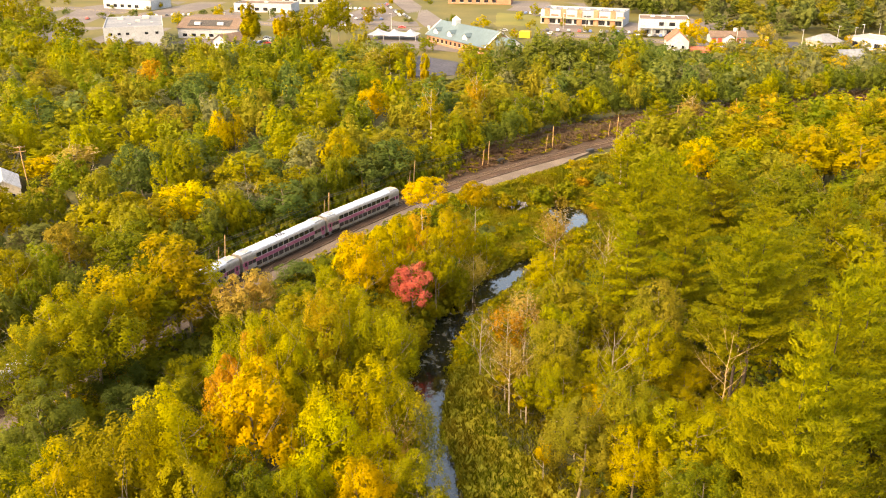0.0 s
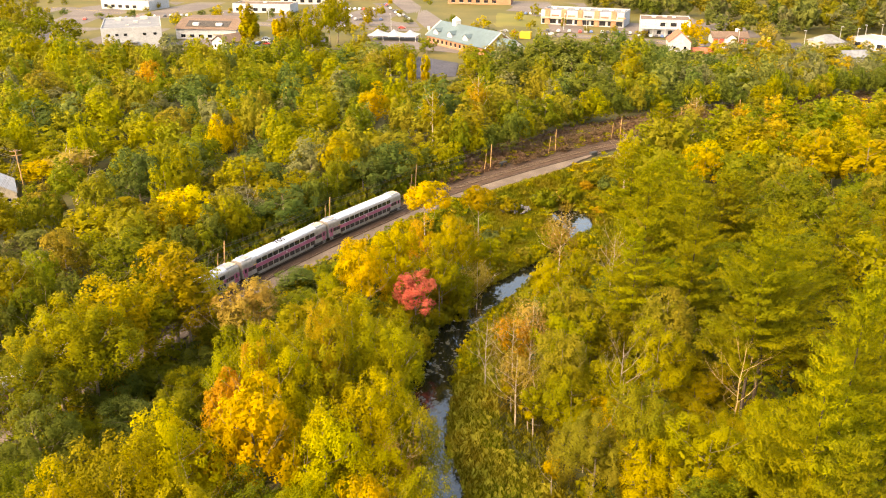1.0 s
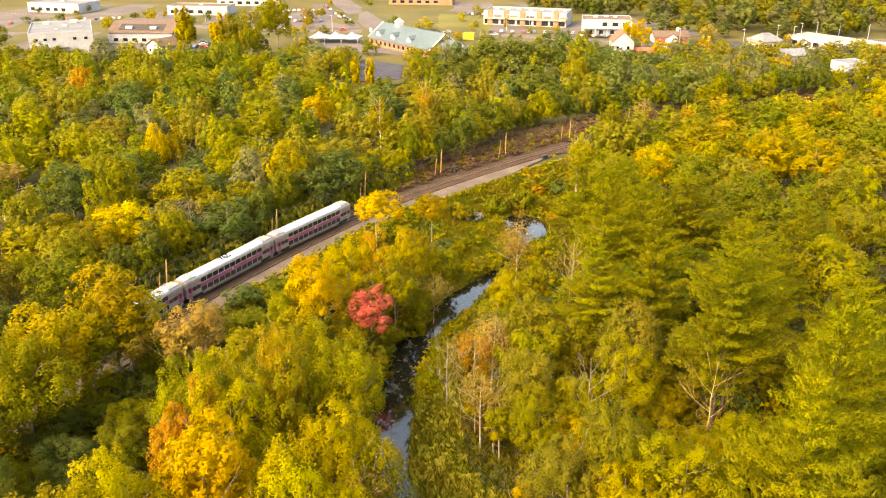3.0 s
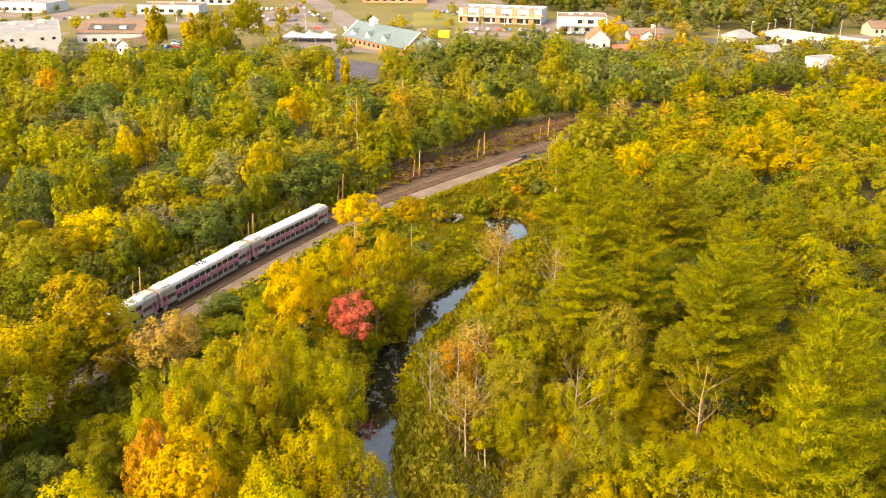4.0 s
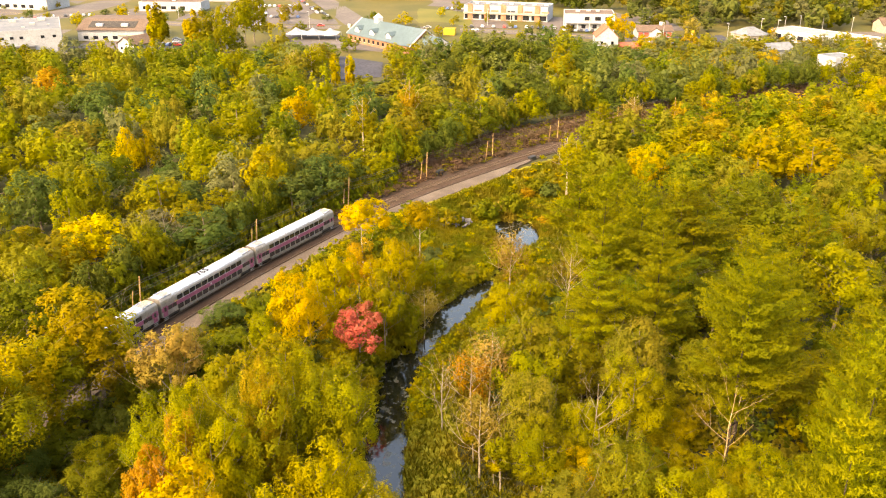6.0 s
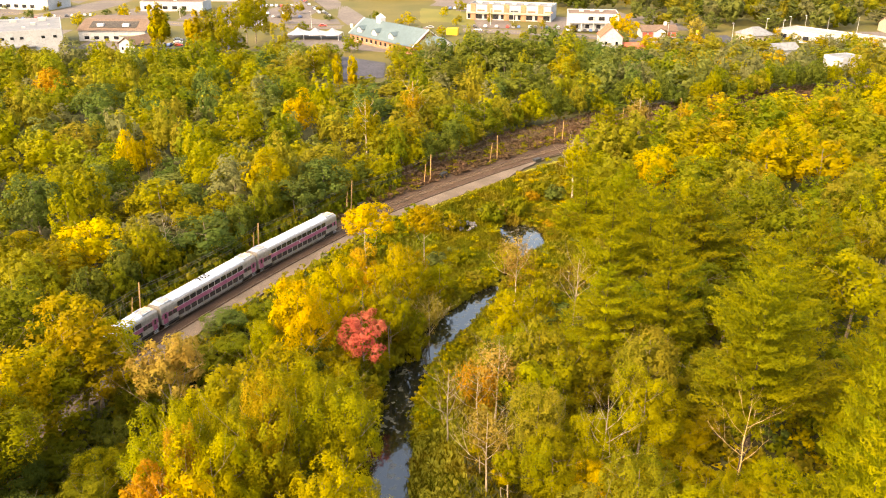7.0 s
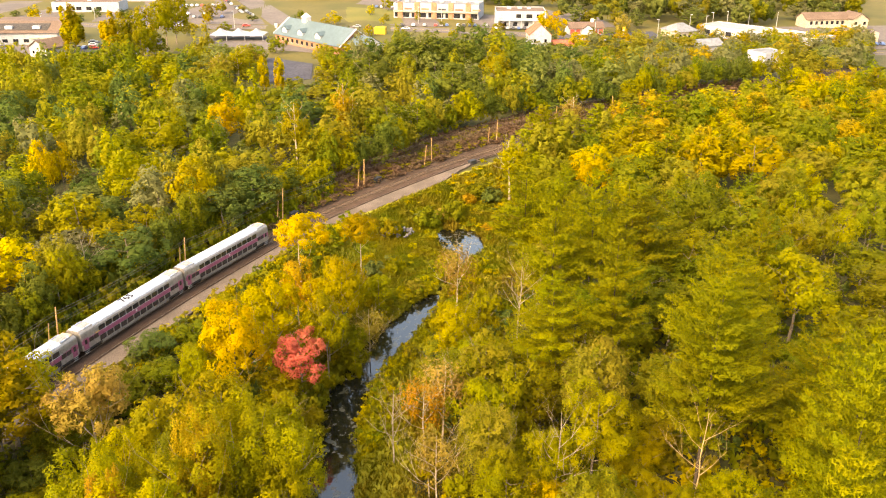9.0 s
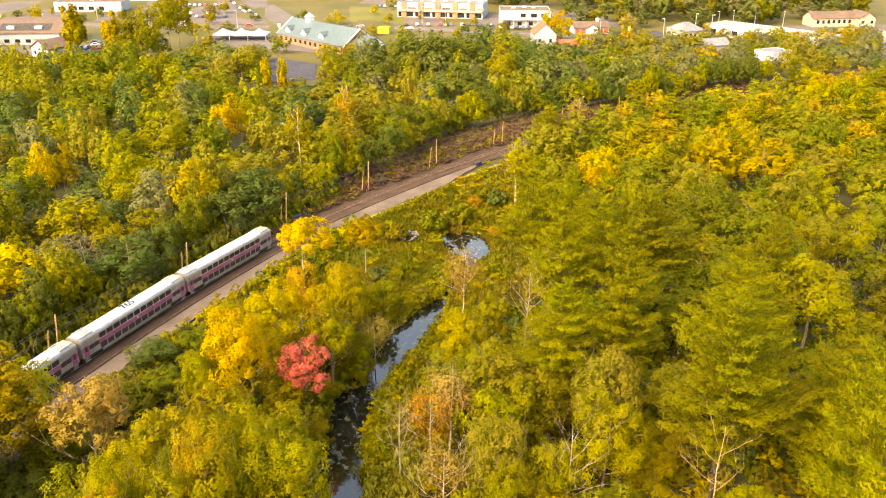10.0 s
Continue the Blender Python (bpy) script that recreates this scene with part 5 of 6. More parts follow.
plant("ragged", -5.6, 135.9, 9.5, 4.3, "red")
plant("near", -29.0, 150.5, 3, 3.6, "deep")
plant("near", -26.5, 143.0, 2.5, 3.4, "green")
plant("near", -22.5, 114.5, 14.5, 5.4, "yg")
plant("near", -15.5, 117.5, 14.5, 5.2, "yg")
plant("near", -25.5, 109.0, 12.5, 4.4, "yellow")
plant("near", -16.5, 101.5, 18.8, 3.4, "amber")
plant("near", -24.5, 97.5, 17.0, 3.0, "amber")
plant("near", -9.0, 114.5, 12.5, 4.6, "yg")
plant("near", -44.6, 125.7, 18.5, 7.5, "yellow")
plant("near", -50.6, 115.5, 17.5, 6.4, "yellow")
plant("near", -55.2, 106.0, 18, 6.9, "yg")
plant("near", -50.7, 106.8, 17, 6.9, "yg")
plant("near", -70.9, 127.0, 16, 4.6, "yg")
plant("near", -70.5, 145.0, 14, 5.3, "olive")
plant("near", -55.8, 98.0, 15, 5.8, "green")
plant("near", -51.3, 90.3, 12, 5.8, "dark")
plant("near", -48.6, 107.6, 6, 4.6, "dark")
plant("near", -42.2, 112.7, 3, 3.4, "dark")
plant("sparse_far", -90.4, 197.6, 15, 6.5, "tan")
plant("mid", -54.2, 167.1, 15, 6.3, "gold")
plant("mid", -46.2, 170.2, 14, 4.4, "olive")
plant("bare", -42.5, 173.4, 13, 3.5, "grey")
plant("mid", -70.9, 160.6, 13, 7.6, "yg")
plant("mid", -47.5, 193.6, 14, 6.9, "yg")
plant("mid", -26.0, 201.8, 17, 5.5, "yellow")
plant("mid", -37.8, 249.1, 17.5, 9.0, "yg")
plant("mid", -22.2, 265.3, 16, 5.8, "gold")
plant("sparse_far", -3.5, 236.0, 21, 4.0, "yg")
plant("sparse_far", 10.0, 256.0, 21.5, 4.0, "amber")
plant("mid", 5.4, 234.0, 15, 7.6, "yg")
plant("mid", 22.0, 253.0, 15, 6.9, "green")
plant("mid", 30.5, 255.2, 14, 6.2, "green")
plant("mid", 40.2, 345.9, 19, 9.7, "dark")
plant("mid", 51.1, 342.0, 20, 9.7, "dark")
plant("mid", 63.1, 345.9, 19, 9.7, "dark")
plant("mid", 24.6, 319.2, 17, 9.7, "dark")
plant("mid", 48.6, 295.1, 17, 9.7, "dark")
plant("mid", 69.2, 319.5, 18, 6.9, "yg")
plant("mid", -62.9, 228.5, 15, 3.6, "gold")
plant("mid", -59.2, 232.2, 13, 3.6, "yellow")
plant("mid", -79.4, 245.8, 14, 7.6, "olive")
plant("mid", -111.8, 324.2, 13, 5.5, "orange")
plant("mid", -110.9, 272.6, 14, 6.9, "yg")
plant("mid", -142.1, 298.6, 14, 7.6, "olive")
plant("slim", -95.9, 427.0, 22.5, 4.6, "yellow")
plant("slim", -76.0, 404.0, 22, 4.4, "yellow")
plant("mid", -55.4, 453.0, 26, 8.3, "yg")
plant("mid", -65.1, 421.7, 23, 6.9, "yg")
plant("slim", -66.2, 380.5, 17, 4.0, "yg")
plant("mid", -186.6, 428.7, 16.5, 8.3, "green")
plant("mid", -180.5, 377.3, 15, 8.3, "yg")
plant("mid", -204.0, 437.0, 20, 8.0, "green")
plant("mid", -218.0, 452.0, 23, 9.0, "moss")
plant("mid", -236.0, 470.0, 25, 9.0, "yg")
plant("mid", -228.0, 436.0, 18, 8.0, "green")
plant("mid", -210.5, 420.2, 17, 8.3, "green")
plant("mid", -143.1, 350.2, 12, 6.9, "yg")
plant("mid", -138.6, 377.7, 12.5, 4.8, "yg")
plant("mid", 128.9, 433.4, 14, 6.3, "gold")
plant("sparse_far", -21.9, 351.0, 16, 5.0, "yg")
plant("sparse_far", -28.5, 345.6, 15, 4.0, "tan")
plant("slim", -12.6, 331.6, 15, 1.9, "yellow")
plant("slim", -7.0, 328.9, 15, 1.9, "yellow")
plant("sparse_far", 77.4, 258.3, 14, 4.2, "tan")
plant("mid", 137.0, 280.0, 9.5, 9.0, "gold")
plant("mid", 107.5, 292.0, 6.0, 7.0, "moss")
plant("mid", 93.8, 207.5, 16, 7.6, "yellow")
plant("mid", 106.1, 205.7, 15, 8.3, "yellow")
plant("mid", 84.1, 228.0, 14, 7.6, "yg")
plant("mid", 67.1, 211.6, 13, 5.5, "gold")
plant("sparse", 23.3, 161.8, 11, 3.7, "tan")
plant("round", 18.6, 139.9, 9, 4.6, "yellow")
plant("sparse", 13.5, 123.4, 10, 3.9, "tan")
plant("sparse", 10.1, 109.0, 9, 3.4, "tan")
plant("bare", 6.1, 120.3, 9, 2.6, "grey")
plant("bare", 24.4, 105.8, 13, 3.0, "grey")
plant("snag", 37.7, 96.3, 18, 3.2, "grey")
plant("bare", 31.4, 149.4, 12, 3.5, "tan")
plant("pine", 41.6, 181.5, 20, 6.3, "pine")
plant("pine_close", 31.6, 131.5, 18, 5.6, "pine")
plant("pine_tall", 40.6, 101.5, 30.5, 7.4, "pine")
plant("pine_tall", 45.5, 109.5, 31.5, 7.6, "pine")
plant("pine_close", 42.5, 79.8, 33.5, 7.0, "pine")
plant("pine_close", 36.0, 72.0, 30.0, 6.4, "pine")
plant("pine_close", 52.5, 92.0, 29.0, 7.0, "pine")
plant("pine_close", 33.5, 60.5, 28.0, 6.5, "pine")
plant("pine_close", 42.0, 134.0, 25.5, 5.8, "pine")
plant("pine", 37.6, 150.5, 25.5, 5.4, "pine")
plant("pine", 46.3, 155.5, 25.5, 5.6, "pine")
plant("pine", 53.7, 156.0, 22, 6.3, "pine")
plant("pine", 45.8, 164.6, 18, 5.8, "pine")
plant("near", 33.4, 116.8, 15, 4.6, "olive")
plant("near", 21.8, 99.8, 6, 3.0, "gold")
plant("near", 17.1, 102.4, 9, 4.1, "yg")
plant("near", 30.0, 108.5, 13, 5.2, "yg")
plant("near", 30.5, 85.8, 12, 5.8, "yg")
plant("near", 23.9, 86.1, 9, 4.1, "yellow")
plant("near", 28.1, 74.4, 12, 5.2, "green")
plant("sapling", 12.4, 106.0, 6, 2.4, "yg")
plant("sapling", 13.6, 93.5, 2.5, 1.6, "gold")
plant("near", 74.1, 171.1, 16, 6.9, "green")
plant("near", 78.7, 159.6, 16, 6.9, "green")
plant("near", 73.6, 134.8, 17, 6.9, "yg")
plant("near", 62.2, 137.4, 16, 5.8, "green")
plant("round", -1.4, 142.1, 12, 3.7, "yg")
plant("round", -20.1, 133.8, 10, 3.4, "yg")
plant("near", -52.6, 149.3, 6, 3.4, "dark")
plant("bush", -26.3, 145.1, 1.5, 3.0, "green")
plant("bush", -31.5, 120.1, 4, 3.0, "green")
plant("round", 24.2, 146.3, 8, 3.4, "yg")
plant("bush", 25.6, 205.1, 1, 3.2, "green")
plant("bush", 16.6, 201.3, 0, 2.6, "yg")
plant("bush", 32.1, 209.9, 1, 3.2, "green")
plant("bush", 10.0, 181.9, -1, 2.6, "grey")
plant("bush", 17.2, 173.8, -2, 2.4, "olive")
plant("bush", 12.0, 171.7, -2.5, 2.4, "yg")
plant("bush", -98.3, 190.4, 3, 3.0, "grey")
plant("bush", -99.7, 181.8, 2.5, 3.0, "grey")
plant("bush", -94.4, 192.5, 3, 3.4, "grey")
plant("bush", -84.2, 179.6, 4, 3.4, "grey")
plant("bush", -92.2, 171.4, 3, 3.5, "grey")
plant("mid", -103.8, 209.6, 8, 5.5, "gold")
plant("mid", -109.7, 207.8, 7, 5.5, "yg")
plant("round", -49.3, 111.0, 4, 2.3, "orange")
plant("sapling", 9.7, 112.7, 3, 2.0, "yg")
plant("sapling", 11.9, 107.8, 1, 2.0, "yellow")
plant("sapling", 16.5, 103.9, 2.5, 2.2, "yg")
plant("sapling", 18.5, 97.6, 1, 2.2, "yg")
plant("sparse", 10.7, 122.3, 8, 3.4, "orange")
plant("near", 22.6, 118.2, 12, 4.6, "yg")
plant("round", 21.0, 131.0, 8, 3.9, "yg")
plant("mid", -13.4, 207.0, 13, 6.2, "deep")
plant("mid", -19.9, 198.2, 12, 6.2, "deep")
plant("mid", -35.7, 176.5, 12, 6.9, "deep")
plant("mid", -64.6, 205.0, 13, 6.9, "deep")
plant("mid", -122.5, 248.9, 15, 8.3, "deep")
plant("mid", -86.6, 290.1, 14, 8.3, "deep")
plant("near", 35.6, 89.1, 9, 4.1, "yg")
plant("near", 40.8, 93.5, 10, 4.1, "yg")
plant("near", 22.8, 107.4, 8, 3.7, "yg")
plant("sparse_far", 48.8, 220.3, 13, 4.2, "yellow")
plant("bush", 8.7, 202.3, -0.5, 3.0, "yellow")
plant("bush", 5.3, 199.1, -1, 2.6, "gold")
plant("bush", 25.4, 210.7, -1.5, 2.6, "grey")
plant("bush", 41.3, 224.1, 0, 3.4, "green")
plant("bush", 44.0, 220.0, 0, 3.0, "deep")
plant("bush", 34.2, 214.9, -1, 2.6, "yg")
plant("bush", 38.6, 220.8, -1.5, 2.2, "amber")
plant("bush", 29.6, 211.5, -1.6, 2.4, "tan")
plant("bush", 31.3, 206.9, -2, 2.2, "olive")
plant("bush", 17.3, 203.4, -2, 2.2, "green")
plant("bush", 39.2, 202.4, -2.5, 2.2, "amber")
plant("mid", -73.0, 417.3, 20, 6.9, "yg")
plant("mid", -58.1, 439.6, 25, 7.6, "yg")
plant("mid", -96.4, 425.5, 18, 5.0, "yellow")
plant("mid", -63.2, 405.0, 18, 5.8, "yg")
for lx, ly, lt, lc in ((11, 352, 11, "yg"), (14, 364, 11, "green"), (13, 378, 10, "moss"), (12, 391, 9, "yg"), (17, 342, 12, "green"), (9, 341, 7, "moss"), (-18, 352, 9, "moss"), (-19, 366, 10, "yg"), (-18, 384, 9, "olive"), (-17, 400, 8, "green"), (22, 398, 8, "yg"), (30, 392, 9, "moss"), (38, 388, 9, "green")):
    plant("far", lx, ly, lt, 5.0, lc)
plant("bush", -6.2, 139.1, 2, 3.0, "yg")
plant("bush", -4.9, 135.1, 1, 3.0, "green")
plant("bush", -8.5, 137.4, 2, 3.0, "yg")
plant("near", 38.5, 91.7, 9, 3.7, "yg")
plant("near", 42.1, 93.3, 8.5, 3.4, "green")
plant("near", 37.1, 94.4, 8, 3.4, "yg")
plant("near", 27.8, 98.1, 6, 3.4, "yg")
plant("near", 23.1, 101.1, 5, 3.4, "yellow")
plant("near", -43.5, 128.1, 14, 6.9, "yellow")
plant("near", -47.1, 121.4, 13, 6.3, "yg")
plant("near", -57.5, 140.4, 15, 5.8, "green")
plant("near", 3.5, 162.4, 8, 3.4, "yellow")
plant("near", -1.9, 153.5, 10, 3.9, "gold")
plant("near", -5.4, 162.4, 10, 3.4, "orange")
plant("sparse", 5.9, 149.7, 6, 2.9, "tan")
plant("near", -0.9, 147.4, 6.5, 3.4, "yg")
plant("near", 9.4, 165.6, 4, 3.0, "yg")
plant("near", 3.2, 145.6, 4, 2.8, "yg")
plant("bush", 8.6, 168.8, -1, 2.6, "yellow")
plant("bush", 14.0, 182.0, -1, 2.6, "yg")
plant("bush", 2.2, 147.0, -1, 2.4, "yg")
plant("bush", -0.8, 143.5, -1, 2.4, "moss")
plant("near", 45.4, 178.5, 8, 4.6, "yg")
plant("bush", -4.1, 148.7, -1, 2.6, "yg")
plant("bush", -1.2, 151.8, -1, 2.6, "yellow")
plant("bush", 1.6, 157.0, -1, 2.4, "yg")
plant("bush", 4.8, 161.0, -1, 2.4, "moss")
plant("bush", -5.4, 140.4, -1, 2.6, "yg")
plant("bush", -6.3, 132.0, -1, 2.6, "moss")
plant("pine", 57.4, 157.8, 21, 6.3, "pine")
plant("pine", 49.6, 181.2, 18, 5.8, "pine")
plant("pine_close", 57.3, 104.2, 22, 6.9, "pine")
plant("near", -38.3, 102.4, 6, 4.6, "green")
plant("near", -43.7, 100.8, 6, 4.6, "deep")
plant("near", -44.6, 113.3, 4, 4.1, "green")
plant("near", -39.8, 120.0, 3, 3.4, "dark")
plant("near", 34.3, 104.1, 4, 3.4, "yg")
plant("near", 29.9, 102.1, 4, 3.4, "green")
plant("near", 35.5, 100.0, 4, 3.4, "yg")
plant("near", 22.9, 109.3, 3, 3.0, "yg")
plant("near", 41.0, 113.0, 3.5, 3.4, "yg")
plant("near", 36.8, 109.7, 4, 3.4, "yellow")
plant("near", 37.7, 116.1, 5, 3.7, "yg")
plant("bush", 44.8, 114.2, 0, 3.0, "green")
plant("bush", 40.2, 111.0, 0, 3.0, "yg")

for x, y, top, rad, colour in ((-8.5, 136, 4, 3.6, "yg"), (-6.5, 143, 4, 3.2, "yg"), (-9.5, 150, 6, 3.6, "yellow"), (-8.5, 126, 5, 3.2, "yg"), (-9.5, 116, 8, 4, "yg"), (-16, 158, 6, 3.6, "yg"), (-4.5, 128.5, 0.5, 2.6, "yg"), (-3.2, 139.5, 0.5, 2.4, "yellow"), (-6.6, 121.5, 2, 2.6, "yg")):
    plant("near", x, y, top, rad, colour)

# ---- the rest of the wood ----
def scatter(points, radius, choose, gap=0.75, seed=1, known=planted):
    """Chooses trees for points, keeping clear of those that stand."""
    rg = np.random.default_rng(seed)
    cell, out = {}, []
    for px, py, pr in known:
        cell.setdefault((int(px // 12), int(py // 12)), []).append((px, py, pr))
    for x, y in points:
        rad = float(rg.uniform(*radius))
        i, j = int(x // 12), int(y // 12)
        close = [q for a in (-1, 0, 1) for b in (-1, 0, 1) for q in cell.get((i + a, j + b), ())]
        if any((x - q[0]) ** 2 + (y - q[1]) ** 2 < (gap * (rad + q[2])) ** 2 for q in close):
            continue
        kind, top, colour = choose(rg, x, y)
        out.append((kind, float(x), float(y), top, rad, colour))
        cell.setdefault((i, j), []).append((x, y, rad))
    return out


def mesh_arrays(me):
    v = np.empty(len(me.vertices) * 3, np.float32)
    me.vertices.foreach_get("co", v)
    return v.reshape(-1, 3), SOFT[me.name]


def bulk(name, specs, label, category, seed=5, over_ground=False):
    """Many trees joined into one object."""
    rg = np.random.default_rng(seed)
    cache, vs, ns, mi = {}, [], [], []
    colours = sorted({s[5] for s in specs})
    ground_z = land([s[1] for s in specs], [s[2] for s in specs])
    for (kind, x, y, top, rad, colour), z in zip(specs, ground_z):
        i = int(rg.integers(len(MODELS[kind])))
        crown, _, mh, mr, _ = MODELS[kind][i]
        if (kind, i) not in cache:
            cache[kind, i] = mesh_arrays(crown)
        v, n = cache[kind, i]
        a = rg.uniform(0, 6.28)
        h = top if over_ground else max(1.2, top - z)
        c, s = math.cos(a), math.sin(a)
        k = rad / mr
        vs.append(np.stack([(v[:, 0] * c - v[:, 1] * s) * k + x, (v[:, 0] * s + v[:, 1] * c) * k + y, v[:, 2] * h / mh + z], 1))
        ns.append(unit(np.stack([n[:, 0] * c - n[:, 1] * s, n[:, 0] * s + n[:, 1] * c, n[:, 2] * k * mh / h], 1)))
        mi.append(np.full(len(n), colours.index(colour), np.int32))
    me = fill_leaves(bpy.data.meshes.new(name), np.concatenate(vs), np.concatenate(ns))
    for c in colours:
        me.materials.append(LEAVES[c])
    me.polygons.foreach_set("material_index", np.concatenate(mi))
    me.update()
    return tagged(new(name, me), label, category, kind="stuff")


def in_view(x, y, margin=12):
    """Ground that the flight looks over."""
    return (np.abs(x - 0.06 * y) < 0.60 * y + margin) & (y > 58)


def spots(rg, count, x0, x1, y0, y1):
    x, y = rg.uniform(x0, x1, count), rg.uniform(y0, y1, count)
    s, _ = away(RAIL, x, y)
    r, _ = away(RIVER, x, y)
    return x, y, s, r


rg = np.random.default_rng(11)
x, y, s, r = spots(rg, 11000, -270, 340, 85, 428)
edge = np.where(x < -150, 426, np.where(x < -20, 408, np.where(x < 45, 396, np.where(x < 130, 412, 404))))
lot = (x > -19) & (x < 12) & (y > 338) & (y < 415)
yard = (np.hypot(x + 106, y - 192) < 15)
house_spot = (np.hypot(x - 193, y - 345) < 14) | (np.hypot(x - 186, y - 384) < 9)
strip_room = np.where((x > 12) & (x < 75), -17, -9)
ok = (s < strip_room) & in_view(x, y) & (y < edge) & ~lot & ~yard & ~house_spot
# the hill, dark and left sets lean on greyed leaves to imitate haze
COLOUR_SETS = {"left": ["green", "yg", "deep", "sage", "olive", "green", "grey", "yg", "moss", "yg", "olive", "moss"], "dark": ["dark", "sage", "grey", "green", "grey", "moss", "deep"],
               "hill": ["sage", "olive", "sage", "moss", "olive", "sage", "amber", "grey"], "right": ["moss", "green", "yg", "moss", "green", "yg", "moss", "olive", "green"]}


def far_choice(rg, x, y):
    kind = "mid" if y < 225 else "far"
    if x > 120:
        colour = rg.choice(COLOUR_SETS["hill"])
    elif x > 35 and y > 280:
        colour = rg.choice(COLOUR_SETS["dark"])
    else:
        colour = rg.choice(COLOUR_SETS["left"])
    top = 7.5 + 10.5 * rg.random() ** 1.3 if y < 385 else rg.uniform(4, 8)
    if -24 < x < 14 and 292 < y < 345:
        top = rg.uniform(3, 8)
    if x > 100 and y > 330:
        top = 5.5 + 4.5 * rg.random()
    return kind, float(top), str(colour)


# a dense leafy edge along the line, down to the ground
rg = np.random.default_rng(10)
edge_row = []
for a in np.arange(45, 420, 2.1):
    off = -8.5 - 3.0 * rg.random()
    (ex, ey), _ = along(off - 6.0 * float(np.interp(a, [255, 275, 330, 345], [0, 1, 1, 0])), a)
    edge_row.append((ex, ey))
fringe = scatter(edge_row, (2.6, 4.2), lambda g, x, y: ("mid", float(g.uniform(8, 15)), str(g.choice(["green", "dark", "yg", "green", "dark", "olive", "yg"]))), 0.45, 9)
planted_fringe = planted + [(q[1], q[2], q[4] * 0.8) for q in fringe]
main_wood = scatter(np.stack([x, y], 1)[ok], (3.8, 7.0), far_choice, 0.66, 12, planted_fringe)
understory = scatter(np.stack([x, y], 1)[ok][::-1], (2.6, 4.2), lambda g, a, b: ("far", float(g.uniform(3, 7)), str(g.choice(["green", "deep", "moss", "dark", "sage"]))), 0.74, 38, planted_fringe + [(q[1], q[2], q[4] * 0.8) for q in main_wood])
across = fringe + main_wood + understory

rg = np.random.default_rng(13)
x, y, s, r = spots(rg, 3500, -130, 20, 58, 200)
ok = (s > 13) & (r < np.where(y > 138, -15, -5)) & in_view(x, y) & (y < 160)


def left_choice(g, x, y):
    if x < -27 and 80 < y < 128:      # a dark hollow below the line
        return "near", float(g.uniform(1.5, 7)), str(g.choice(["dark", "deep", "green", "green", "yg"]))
    if y > 116 and x > -48:
        return "near", float(g.uniform(0, 3.5)), str(g.choice(["green", "yg", "moss", "green"]))
    return ("near" if y < 150 else "mid", float(g.uniform(8, 14)), str(g.choice(["green", "dark", "green", "olive"] if x < -42 else ["yg", "yellow", "yg", "yg", "green", "yellow"])))


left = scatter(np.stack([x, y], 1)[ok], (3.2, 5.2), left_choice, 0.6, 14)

rg = np.random.default_rng(15)
x, y, s, r = spots(rg, 6500, 2, 340, 58, 340)
ok = (s > 13) & (r > np.where(y < 112, 17, 12)) & in_view(x, y) & ~((x < 52) & (y > 160)) & ~((x < 36) & (y > 148))


def right_choice(g, x, y):
    if y < 150 and x > 24:
        if g.random() < 0.15:
            return "pine", float(g.uniform(13, 20)), "pine"
        return "near", float(g.uniform(4, 11)), str(g.choice(["yg", "moss", "green", "yg", "moss", "green"]))
    if g.random() < 0.12:
        return "pine_mid", float(g.uniform(13, 17)), "pine"
    if x > 80 and y > 190 and g.random() < 0.3:
        return "mid", float(g.uniform(9, 13)), str(g.choice(["yellow", "amber", "yellow", "amber"]))
    return ("near" if y < 172 else "mid" if y < 225 else "far"), float(g.uniform(7, 14)), str(g.choice(COLOUR_SETS["right"]))


right = scatter(np.stack([x, y], 1)[ok], (3.8, 7.0), right_choice, 0.64, 16)

near_first = sorted(across + left + right, key=lambda q: math.hypot(q[1], q[2] - 15))
pines = [q for q in near_first if q[0].startswith("pine")]
broad = [q for q in near_first if not q[0].startswith("pine")]
for q in broad[:190] + pines[:110]:
    plant(*q)
rg = np.random.default_rng(35)
x, y, s, r = spots(rg, 450, -35, 45, -12, 66)
ok = (np.abs(r) > 9) & (s > 14) & ~in_view(x, y, 6)
behind = scatter(np.stack([x, y], 1)[ok], (3.6, 5.4), lambda g, a, b: ("mid", float(g.uniform(7, 12)), str(g.choice(["yg", "green", "moss", "yellow", "olive"]))), 0.62, 36)
bulk("woodland", behind + broad[190:] + pines[110:], "mixed autumn woodland in green, yellow and gold", "woodland")

# far woods behind the town and up the hill; haze is put into their greyed leaf colours
rg = np.random.default_rng(17)
x, y, s, r = spots(rg, 4500, -520, 620, 300, 780)
clear = (x > -330) & (x < np.where(y > 548, 104, 152 + 0.2 * (y - 480))) & (y < 690) | (x > 130) & (x < 345) & (y < np.where(x < 200, 464, 456)) | (np.hypot(x - 290, y - 440) < 32)
ok = (s < 0) & (np.abs(x - 0.06 * y) < 0.60 * y + 10) & ~clear & (y > np.where(np.abs(x - 0.06 * y) < 0.6 * y, 425, 300))
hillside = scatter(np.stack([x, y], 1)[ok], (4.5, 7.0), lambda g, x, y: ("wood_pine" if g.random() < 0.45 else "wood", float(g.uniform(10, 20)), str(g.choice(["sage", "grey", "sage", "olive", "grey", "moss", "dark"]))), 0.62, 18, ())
bulk("hillside_woods", hillside, "distant wooded hillside behind the town, its leaf colours greyed for haze", "woods", over_ground=True)

